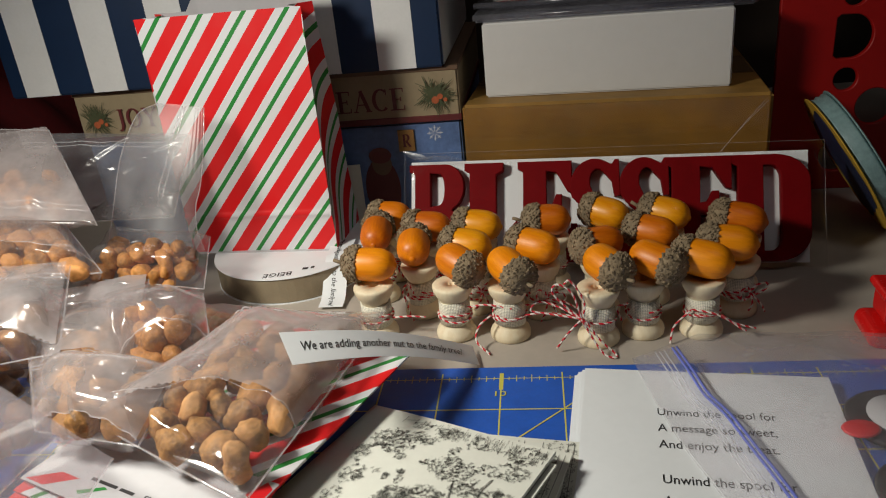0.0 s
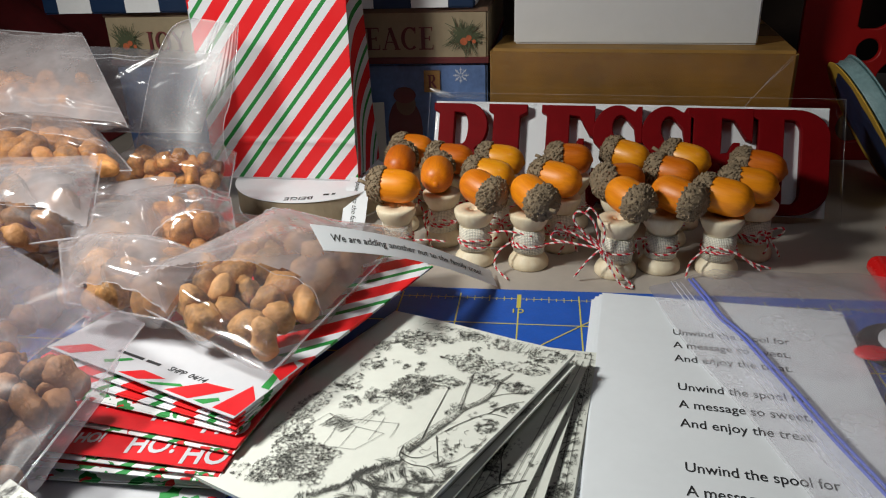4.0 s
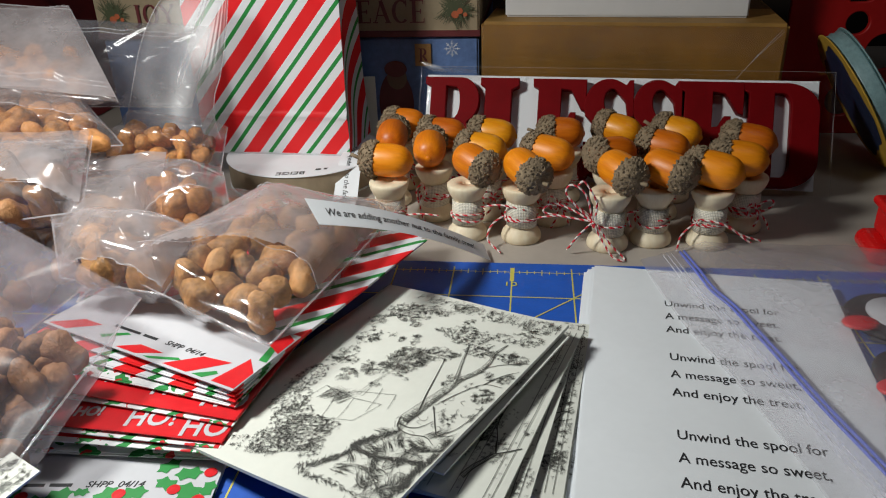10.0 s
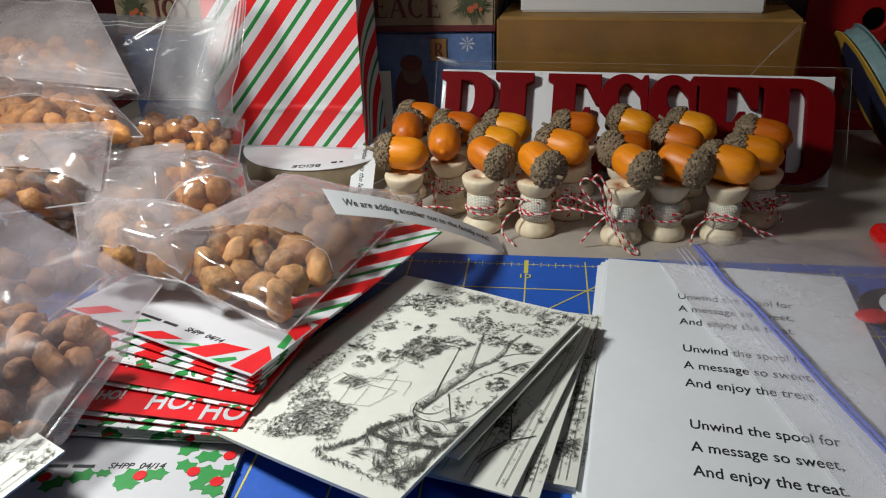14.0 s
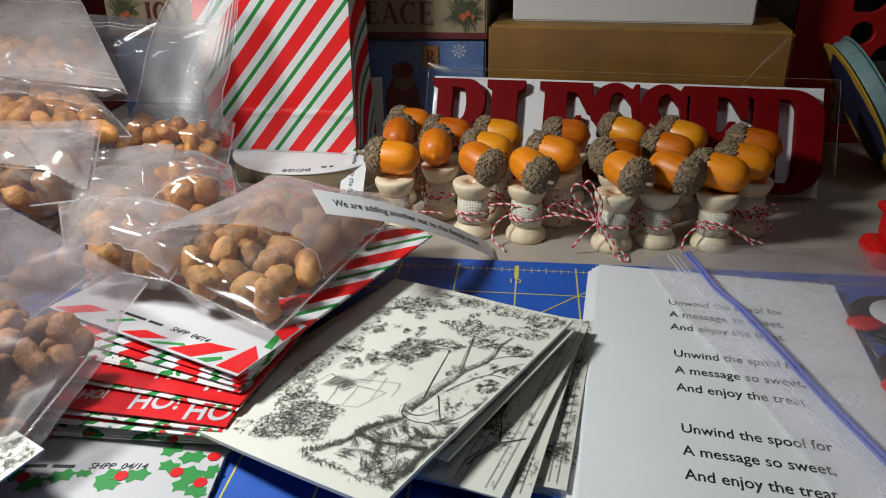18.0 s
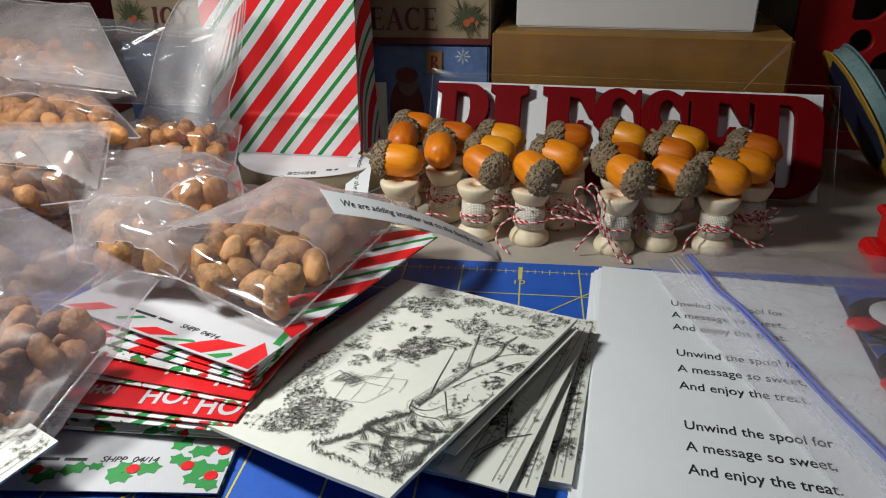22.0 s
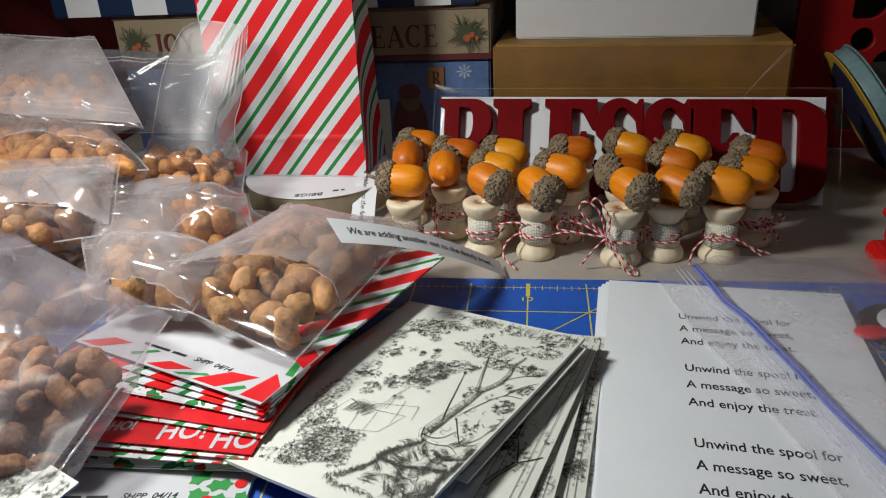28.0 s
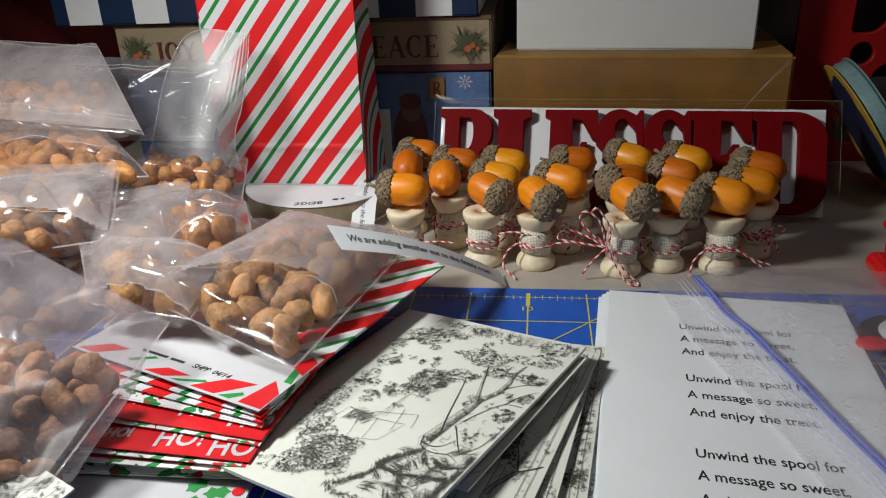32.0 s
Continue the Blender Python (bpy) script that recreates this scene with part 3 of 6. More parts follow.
def build_boxes():
    # cardboard carton; its front runs from (-0.0236, 0.158) to (0.143, 0.142)
    rot = -5.5
    c = thing("cardboard_box", "tan cardboard box sealed with clear tape, on the table", "box", pose(-0.0236, 0.158, TZ, 0, 0, rot))
    carton(c, "body", 0.1690, 0.155, 0.080, M_KRAFT, 0.0018)
    part("tape", box(0.0006, 0.1668, -0.0006, 0.0002, 0.030, 0.0785), M_TAPE, c, "clear packing tape")
    for x0, x1, z0, z1 in ((0.142, 0.1655, 0.046, 0.0775), (0.1425, 0.1660, 0.0475, 0.0760)):      # thin pale lines drawn as glints on the folded tape ends, near corner
        bm = tube([(x0, -0.0009, z0), ((x0 + x1) / 2, -0.0010, (z0 + z1) / 2 + 0.001), (x1, -0.0009, z1)], 0.00012, 5)
        part("tape_fold", bm, M_ZIP_CLEAR, c, "pale glint line along a fold in the tape", True)
    part("top_tape", box(0.001, 0.1665, 0.05, 0.10, 0.0801, 0.0804), M_TAPE, c, "clear packing tape")
    w = thing("white_box", "white cardboard box standing on the cardboard box", "box", pose(-0.0100, 0.1735, 0.0782, 0, 0, rot + 0.3))
    carton(w, "body", 0.1375, 0.10, 0.0425, M_WHITE_BOX, 0.001)
    part("lid_flap", box(-0.0006, 0.1381, 0.012, 0.1005, 0.0335, 0.0431, 0.0005), M_WHITE_BOX, w, "tucked white lid")
    for i, (x0, x1, y0, y1, z, hh, tilt) in enumerate(((-0.004, 0.147, -0.004, 0.09, 0.0436, 0.0055, 0.6), (-0.005, 0.150, 0.008, 0.10, 0.0500, 0.0030, 0.2))):
        t = thing("plastic_tray", "smoky clear plastic packaging lid, lying on the white box", "packaging", w.matrix_basis @ pose(0, 0, z, 0, tilt * 0, 0), "trays on the white box")
        bm = box(x0, x1, y0, y1, 0, hh, 0.0012, 2)
        part("shell", bm, M_TRAY, t)
        part("rim", tube([(x0, y0, hh * 0.5), (x1, y0, hh * 0.5), (x1, y1, hh * 0.5)], 0.0016, 8), M_TRAY, t, "rolled plastic rim", True)
    # paper punch
    p = thing("paper_punch", "cream plastic craft paper punch on the trays", "punch", w.matrix_basis @ pose(0.069, 0.045, 0.0535, 0, 0, 12))
    part("base", lathe([(0, 0), (0.0185, 0), (0.019, 0.001), (0.019, 0.006), (0.018, 0.007), (0, 0.007)], 40), M_PLASTIC_WHITE, p, smooth=False)
    part("slot", lathe([(0, 0.0068), (0.0165, 0.0068), (0.0165, 0.0098), (0, 0.0098)], 32), M_BLACK, p, "dark paper slot")
    part("body", lathe([(0, 0.0095), (0.0188, 0.0095), (0.0190, 0.011), (0.0186, 0.020), (0.0165, 0.0255), (0.012, 0.0285), (0, 0.029)], 40), M_PLASTIC_WHITE, p, smooth=True)
    part("neck", lathe([(0.007, 0.028), (0.0075, 0.031), (0.0065, 0.037), (0, 0.037)], 24), M_PLASTIC_WHITE, p, smooth=True)
    part("lever", box(-0.018, 0.009, -0.007, 0.007, 0.037, 0.0405, 0.0015, 3), M_PLASTIC_WHITE, p)
    part("brand_bar", box(-0.0135, -0.0075, -0.0192, -0.0125, 0.0145, 0.016), M_INK, p, "small dark printed mark")
    # red beaded ornament card
    o = thing("ornament_card", "red glitter ornaments on a pale card, lying on the trays", "ornament", w.matrix_basis @ pose(0.028, 0.03, 0.0532, 0, 0, -4))
    part("backing", box(-0.022, 0.022, -0.012, 0.012, 0, 0.0008), M_CREAM, o)
    for i in range(9):
        part("bead", lathe([(0, 0), (0.0050, 0.0004), (0.0056, 0.0012), (0.0035, 0.0024), (0, 0.0027)], 16), M_RED_GLOSS, o, "", True, pose(-0.017 + i * 0.0042, -0.004 + 0.005 * (i % 2), 0.0008 + 0.0002 * (i % 3)))
    for x in (-0.007, 0.010):
        part("gem", lathe([(0, 0), (0.0022, 0.0008), (0.0022, 0.0018), (0, 0.0034)], 10), M_TRAY, o, "clear gem", False, pose(x, -0.003, 0.0034))
    n = thing("blue_paper", "crumpled pale blue paper scrap on the trays", "paper", w.matrix_basis @ pose(0.112, 0.03, 0.0532, 0, 0, 6))
    bm = bmesh.new()
    bmesh.ops.create_grid(bm, x_segments=10, y_segments=8, size=0.5, matrix=Matrix.Diagonal((0.046, 0.03, 1, 1)))
    for v in bm.verts:
        v.co.z = 0.0025 + 0.006 * noise.noise(v.co * 70)
    part("sheet", bm, plain("scrap_blue", (0.30, 0.36, 0.55), 0.6, 0.1, 90, 0.1), n, smooth=False)
    build_left_stack()


def pine_sprig(parent, m, flip=1, seed=1):
    rnd = random.Random(seed)
    bm = bmesh.new()
    for k in range(130):
        a = rnd.uniform(-2.8, 2.8) + (0 if flip > 0 else math.pi)
        x, y = rnd.uniform(-0.004, 0.004), rnd.uniform(-0.003, 0.003)
        L = rnd.uniform(0.006, 0.0135)
        ribbon_strip(bm, [(x, y), (x + L * math.cos(a) * 0.9, y + L * math.sin(a) * 0.8)], [0.0007, 0.0002], 0.0001 + k * 1e-6)
    sp = part("pine_sprig", bm, M_PINE, parent, "printed green pine sprig", at=m)
    for k in range(3):
        bb = bmesh.new()
        bmesh.ops.create_circle(bb, cap_ends=True, segments=14, radius=0.0022 - 0.0005 * k, matrix=Matrix.Translation((0.003 * flip + 0.003 * (k - 1), -0.003 + 0.002 * (k % 2), 0.0004 + 0.0001 * k)))
        part("berry", bb, M_BERRY, sp, "printed red-brown berry")


FACE = Matrix.Rotation(radians(90), 4, "X")   # a print's xy plane turned to face -y


def build_left_stack():
    yb = 0.163
    # blue winter box
    b = thing("blue_box", "dark blue winter-scene gift box at the bottom of a stack", "box", pose(-0.262, yb + 0.0015, TZ, 0, 0, 0))
    carton(b, "body", 0.2365, 0.17, 0.0705, M_BLUE_BOX)
    part("letter_block", box(0.198, 0.2078, -0.0012, 0.001, 0.0535, 0.0665), plain("print_block_tan", (0.34, 0.17, 0.05), 0.6, 0.3, 150), b, "printed tan letter block")
    part("letter", serif_word("R", 0.0078, M_MAROON), None, b, "printed letter", at=pose(0.2002, -0.0014, 0.0562) @ FACE)
    bm = bmesh.new()
    for k in range(8):
        a = k * math.pi / 4
        ribbon_strip(bm, [(0.0008 * math.cos(a), 0.0008 * math.sin(a)), (0.0048 * math.cos(a), 0.0048 * math.sin(a))], 0.00038, k * 1e-6)
        for s in (0.5, -0.5):
            ribbon_strip(bm, [(0.003 * math.cos(a), 0.003 * math.sin(a)), (0.0036 * math.cos(a + s * 0.5), 0.0036 * math.sin(a + s * 0.5))], 0.00028, k * 1e-6 + 1e-5)
    part("snowflake", bm, M_STRIPE_WHITE, b, "printed white snowflake", at=pose(0.2205, -0.0003, 0.0635) @ FACE)
    # dim painted figure, kept to plain ovals
    for (x, z, rx, rz, m) in ((0.185, 0.030, 0.011, 0.020, M_MAROON), (0.186, 0.046, 0.0062, 0.0072, M_BROWN_LID), (0.1855, 0.0515, 0.0070, 0.005, M_MAROON)):
        bb = bmesh.new()
        bmesh.ops.create_circle(bb, cap_ends=True, segments=24, radius=1, matrix=Matrix.Diagonal((rx, rz, 1, 1)))
        part("painted_shape", bb, m, b, "plain dark painted oval", at=pose(x, -0.0004 - 0.0002 * (z > 0.04) - 0.0002 * (z > 0.05), z) @ FACE)
    # parchment box with words
    j = thing("joy_box", "parchment-coloured gift box with maroon trim and greeting words", "box", pose(-0.263, yb, TZ + 0.0708))
    carton(j, "body", 0.238, 0.172, 0.0315, M_JOY, 0.001)
    part("trim", box(-0.0007, 0.2387, -0.0008, 0.1727, 0.0, 0.0038, 0.0004), M_MAROON, j, "maroon bottom band")
    part("top_trim", box(-0.0006, 0.2386, -0.0006, 0.1726, 0.0295, 0.0321, 0.0004), M_BROWN_LID, j, "brown lid edge")
    part("word", serif_word("JOY", 0.0118, M_MAROON), None, j, "printed maroon word", at=pose(0.0250, -0.0012, 0.0090) @ FACE)
    part("word", serif_word("PEACE", 0.0130, M_MAROON, 0.12), None, j, "printed maroon word", at=pose(0.1555, -0.0012, 0.0085) @ FACE)
    pine_sprig(j, pose(0.0120, -0.0012, 0.0150) @ FACE, 1, 3)
    pine_sprig(j, pose(0.2240, -0.0012, 0.0160) @ FACE, 1, 5)
    # striped box
    s = thing("striped_box", "navy and white striped storage box with a brown patterned lid", "box", pose(-0.2980, yb - 0.006, TZ + 0.1032, 0, 0, 0.4))
    W, H = 0.266, 0.071
    carton(s, "body", W, 0.19, H, M_NAVY, 0.001)
    x, k = 0.0100, 0
    while x < W - 0.012:
        part("white_stripe", box(x, x + 0.0216, -0.0003, 0.001, 0.0004, H - 0.0005), M_STRIPE_WHITE, s, "white printed stripe")
        x += 0.0438
    part("side_panel", box(W - 0.001, W + 0.0004, 0.0025, 0.188, 0.001, H - 0.001), M_STRIPE_WHITE, s, "white side panel")
    lid = part("lid", box(-0.0035, W + 0.0035, -0.0035, 0.1935, H - 0.0002, H + 0.030, 0.001), M_BROWN_LID, s, "brown lid with white scrolls")
    for i in range(10):
        bm = bmesh.new()
        for sg in (1, -1):
            pts = [(sg * (0.002 + 0.003 * math.sin(t * 0.5) * math.exp(-t * 0.1)), 0.004 * math.cos(t * 0.55) + 0.004) for t in range(12)]
            ribbon_strip(bm, pts, 0.0009, 0.0)
            pts = [(sg * (0.0028 + 0.0022 * math.cos(t * 0.7)), 0.0025 * math.sin(t * 0.7) + 0.011) for t in range(9)]
            ribbon_strip(bm, pts, 0.0010, 0.00002)
        part("scroll", bm, M_STRIPE_WHITE, lid, "white printed scroll", at=pose(0.012 + i * 0.027, -0.0038, H + 0.003) @ FACE)


def build_red_panel():
    """A red plastic crate wall with round holes, standing behind on the right."""
    p = thing("red_crate", "red plastic crate side with round holes, in shadow", "crate", pose(0.1625, 0.205, TZ))
    rim = [(0, 0), (0.16, 0), (0.16, 0.30), (0, 0.30)]
    holes = []
    for x, z, r in ((0.042, 0.0945, 0.0125), (0.0405, 0.0695, 0.0068), (0.0385, 0.145, 0.0085), (0.041, 0.1185, 0.0066), (0.059, 0.052, 0.011), (0.078, 0.075, 0.007), (0.075, 0.112, 0.012),
                    (0.066, 0.165, 0.012), (0.040, 0.172, 0.007), (0.036, 0.196, 0.011), (0.075, 0.20, 0.008), (0.105, 0.09, 0.01), (0.11, 0.14, 0.012), (0.1, 0.04, 0.008), (0.115, 0.19, 0.01), (0.04, 0.022, 0.01)):
        if r == 0.0125:      # the large cut-out is three-cornered
            q = [(x + r * px, z + r * pz) for px, pz in [(-0.80, -0.85), (-0.62, -1.0)] + [(-0.08 + 0.98 * math.cos(radians(a)), 1.02 * math.sin(radians(a))) for a in range(-80, 81, 10)] + [(-0.62, 1.02), (-0.78, 0.88)]]
            holes.append(q)
            continue
        holes.append([(x + r * math.cos(a * math.pi / 14), z + r * math.sin(a * math.pi / 14)) for a in range(28)])
    me = with_mat(prism([rim] + holes, 0.004, 0.0007), M_RED_PLASTIC)
    part("holed_side", me, None, p, at=FACE)
    part("far_side", box(0.156, 0.160, 0.003, 0.17, 0, 0.30, 0.0008), M_RED_PLASTIC, p)
    part("rim", box(-0.002, 0.162, -0.005, 0.005, 0.2955, 0.3035, 0.002), M_RED_PLASTIC, p)
    # dark red cloth heap behind the bags
    bm = bmesh.new()
    bmesh.ops.create_grid(bm, x_segments=40, y_segments=30, size=0.5, matrix=Matrix.Diagonal((0.40, 0.30, 1, 1)))
    for v in bm.verts:
        x, y = v.co.x, v.co.y
        e = max(0, 1 - (abs(x) / 0.2) ** 4) * max(0, 1 - (abs(y) / 0.15) ** 4)
        v.co.z = e * (0.115 + 0.035 * noise.noise(Vector((x * 9, y * 16, 1))) + 0.012 * math.sin(y * 110 + 3 * noise.noise(Vector((x * 8, y * 4, 5)))))
    solo("red_cloth", bm, M_FABRIC, "folded dark red cloth heap on the table", "cloth", pose(-0.52, 0.26, TZ + 0.001), smooth=True)


# ---- gift bag on its ribbon reel ----
def build_reel_and_bag():
    r = thing("beige_ribbon_reel", "reel of beige ribbon lying flat, white label on top", "ribbon reel", pose(-0.1245, 0.1165, TZ))
    part("ribbon", lathe([(0.014, 0.0006), (0.0435, 0.0006), (0.0440, 0.001), (0.0440, 0.0140), (0.0435, 0.0144), (0.014, 0.0144), (0.014, 0.0006)], 64), M_REEL, r)
    part("top_disc", lathe([(0, 0.0146), (0.0445, 0.0146), (0.0447, 0.0149), (0.0445, 0.0152), (0, 0.0152)], 64), M_PAPER, r, "white card disc")
    part("bottom_disc", lathe([(0, 0.0), (0.0445, 0.0), (0.0445, 0.0005), (0, 0.0005)], 64), M_PAPER, r, "white card disc")
    part("label_word", lettering("BEIGE", 0.0062, M_INK, shear=0.1), None, r, "black printed word", at=pose(0.0105, -0.0352, 0.0153, 0, 0, 190))
    bars = bmesh.new()
    for k, w in enumerate((0.0030, 0.0018)):
        x = 0.0150 + 0.0044 * k
        flat_poly(bars, [(x, -0.0335 + 0.0012 * k), (x + w, -0.0330 + 0.0012 * k), (x + w, -0.0305 + 0.0012 * k), (x, -0.0310 + 0.0012 * k)], 0.01532)
    part("label_bars", bars, M_INK, r, "unreadable black print")
    b = thing("gift_bag", "standing paper gift bag with red and green candy stripes", "gift bag", pose(-0.181, 0.1092, TZ + 0.0153, 0, 0, -2.6))
    W, D, H = 0.0862, 0.046, 0.1325

    def sheet(nu, nv, fn):
        bm = bmesh.new()
        g = [[bm.verts.new(fn(i / nu, j / nv)) for j in range(nv + 1)] for i in range(nu + 1)]
        for i in range(nu):
            for j in range(nv):
                bm.faces.new((g[i][j], g[i + 1][j], g[i + 1][j + 1], g[i][j + 1]))
        return bm

    def wob(x, z, k):
        return 0.0011 * noise.noise(Vector((x * 30, z * 26, k)))

    def front(u, v):
        fold = -0.0016 * max(0, 1 - abs(v - 0.175) / 0.016) + 0.0022 * max(0, 0.175 - v) / 0.175
        return (u * W + 0.0015 * v * (2 * u - 1), wob(u * W, v * H, 1) + fold + 0.001 * math.sin(math.pi * u), v * H)

    def side(u, v):
        depth = D * (1 - 0.55 * v ** 1.3)
        return (W + 0.0015 * v - 0.011 * math.sin(math.pi * u) * min(1, v * 1.6) * (0.8 + 0.3 * math.sin(9 * v)) + wob(u * D, v * H, 4), u * depth, v * H)

    def back(u, v):
        depth = D * (1 - 0.55 * v ** 1.3)
        top = H + 0.0085 * min(1, max(0, (u - 0.20) * 14)) * min(1, max(0, (0.97 - u) * 18)) + 0.0005 * noise.noise(Vector((u * 14, 2, 3)))
        return (u * W, depth + wob(u * W, v * H, 7), v * top)

    def lside(u, v):
        x, y, z = side(u, v)
        return (W - x, y, z)
    part("front_panel", sheet(24, 90, front), M_CANDY_XZ, b, "candy-striped paper", True)
    part("side_gusset", sheet(14, 34, side), M_CANDY_YZ, b, "creased striped gusset", True)
    part("side_gusset", sheet(14, 34, lside), M_CANDY_YZ, b, "creased striped gusset", True)
    part("back_panel", sheet(60, 24, back), M_WHITE_PRINT, b, "white inner face of the bag", True)
    part("bottom", box(0.001, W - 0.001, 0.001, D - 0.001, 0.0, 0.0004), M_WHITE_PRINT, b)


# ---- the sign ----
def build_sign():
    """Leaning card with thick red letters inside a clear sleeve."""
    bl = Vector((-0.0592, 0.1110, TZ))
    ux = Vector((math.cos(radians(-4.7)), math.sin(radians(-4.7)), 0))
    lean = radians(27)
    back = Vector((-ux.y, ux.x, 0))
    uy = Vector((0, 0, 1)) * math.cos(lean) + back * math.sin(lean)
    m = Matrix((ux, uy, ux.cross(uy))).transposed().to_4x4()
    m.translation = bl
    s = thing("blessed_sign", "dark red wooden word sign on white card, in clear wrap", "sign", m)
    W, H = 0.2145, 0.0615
    part("white_card", box(0.0042, W, 0.0025, H - 0.001, 0, 0.0008), M_PAPER, s, "white backing card")
    T = 0.0062

    def R(x0, y0, x1, y1):
        return [(x0, y0), (x1, y0), (x1, y1), (x0, y1)]

    def arc(cx, cy, rx, ry, a0, a1, n=10):
        return [(cx + rx * math.cos(radians(a0 + (a1 - a0) * i / n)), cy + ry * math.sin(radians(a0 + (a1 - a0) * i / n))) for i in range(n + 1)]
    h = 0.0550
    y0 = 0.0030

    def flare(w):
        return [(0, 1), (0, 0.93), (0.10 * w, 0.90), (0.10 * w, 0.10), (0, 0.07)]
    b_rim = [(0, 0), (0.66, 0)] + arc(0.66, 0.27, 0.34, 0.27, -90, 75) + arc(0.64, 0.765, 0.32, 0.235, -65, 90) + flare(1)
    b_holes = [[(0.37, 0.09)] + arc(0.54, 0.27, 0.10, 0.17, -80, 80, 6) + [(0.37, 0.45)], [(0.37, 0.57)] + arc(0.53, 0.745, 0.09, 0.16, -80, 80, 6) + [(0.37, 0.91)]]
    l_rim = [(0, 0), (1.0, 0), (1.02, 0.42), (0.92, 0.36), (0.80, 0.13), (0.62, 0.11), (0.62, 0.88), (0.76, 0.92), (0.76, 1)] + flare(1)
    e_rim = [(0, 0), (1.0, 0), (1.02, 0.36), (0.93, 0.33), (0.78, 0.11), (0.52, 0.10), (0.52, 0.44), (0.62, 0.43), (0.70, 0.33), (0.80, 0.33), (0.80, 0.67), (0.70, 0.67), (0.62, 0.57), (0.52, 0.56), (0.52, 0.90), (0.70, 0.89), (0.90, 0.70), (0.98, 0.68), (0.98, 1)] + flare(1)
    s_rim = [(0.02, 0.0), (0.10, 0.0), (0.16, 0.05)] + arc(0.50, 0.29, 0.50, 0.30, -105, 42, 12) + [(0.50, 0.63), (0.40, 0.74)] + arc(0.54, 0.80, 0.15, 0.11, 190, 55, 6) + [(0.80, 0.79), (0.85, 0.64), (0.96, 0.64), (0.94, 1.0), (0.86, 1.0), (0.80, 0.95)] + arc(0.48, 0.74, 0.47, 0.27, 62, 200, 12) + [(0.30, 0.50), (0.56, 0.36)] + arc(0.44, 0.21, 0.17, 0.11, 20, -115, 6) + [(0.20, 0.20), (0.14, 0.38), (0.02, 0.38)]
    d_rim = [(0, 0), (0.52, 0)] + arc(0.56, 0.26, 0.44, 0.26, -90, 0) + arc(0.56, 0.74, 0.44, 0.26, 0, 90) + flare(1)
    d_hole = [(0.42, 0.10), (0.50, 0.10)] + arc(0.52, 0.22, 0.12, 0.12, -85, 0, 5) + arc(0.52, 0.78, 0.12, 0.12, 0, 90, 5) + [(0.42, 0.90)]
    spots = ((0.0045, 0.0325, b_rim, b_holes), (0.0360, 0.0284, l_rim, []), (0.0655, 0.0298, e_rim, []), (0.0935, 0.0278, s_rim, []), (0.1193, 0.0272, s_rim, []), (0.1430, 0.0340, e_rim, []), (0.1753, 0.0390, d_rim, [d_hole]))
    for k, (x, w, rim, holes) in enumerate(spots):
        me = prism([[(px * w, y0 + py * h) for px, py in q] for q in [rim] + holes], T, 0.0004)
        part("letter", with_mat(me, M_SIGN_RED), None, s, "thick dark red wooden letter", at=pose(x, 0, 0.0009 + T / 2 + 0.0002 * (k % 2)))
    bm = bmesh.new()
    nu, nv = 60, 22
    for sgn in (1, -1):
        g = []
        for i in range(nu + 1):
            col = []
            for k in range(nv + 1):
                u, v = i / nu, k / nv
                x, y = 0.0002 + u * (W + 0.0078), -0.003 + v * (H + 0.0070)
                puff = min(1, 150 * u, 45 * (1 - u)) * min(1, 14 * min(v, 1 - v))
                z = (0.0072 + 0.0006 * v if sgn > 0 else -0.0009) * puff + (0.0010 + 0.0016 * max(0, v - 0.8) / 0.2) * noise.noise(Vector((x * 60, y * 60, sgn))) * (1 if sgn > 0 else 0.1)
                col.append(bm.verts.new((x, y, z)))
            g.append(col)
        for i in range(nu):
            for k in range(nv):
                bm.faces.new((g[i][k], g[i + 1][k], g[i + 1][k + 1], g[i][k + 1]))
    part("clear_sleeve", bm, M_FILM_SIGN, s, "shiny clear cellophane sleeve", True)
    rim = [(0.0002, -0.003), (W + 0.008, -0.003), (W + 0.008, H + 0.004), (0.0002, H + 0.004)]
    for p, q in zip(rim, rim[1:] + rim[:1]):
        pts = [(p[0] + (q[0] - p[0]) * k / 24, p[1] + (q[1] - p[1]) * k / 24, 0.0008 + 0.0009 * noise.noise(Vector((k * 0.4, p[0] * 90, p[1] * 90)))) for k in range(25)]
        part("sleeve_seam", tube(pts, 0.00010, 5), M_ZIP_CLEAR, s, "clear sealed edge", True)
    # glare on the sleeve: added strips that face halfway between camera and lamp
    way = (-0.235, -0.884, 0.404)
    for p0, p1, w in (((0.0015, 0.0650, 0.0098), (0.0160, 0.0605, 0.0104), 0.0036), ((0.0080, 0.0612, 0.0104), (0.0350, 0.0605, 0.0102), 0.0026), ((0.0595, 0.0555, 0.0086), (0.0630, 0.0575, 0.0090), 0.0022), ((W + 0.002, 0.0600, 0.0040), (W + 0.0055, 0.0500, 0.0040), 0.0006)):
        glint_strip(s, m @ Vector(p0), m @ Vector(p1), w, way, 0.0, 0.03 * w)


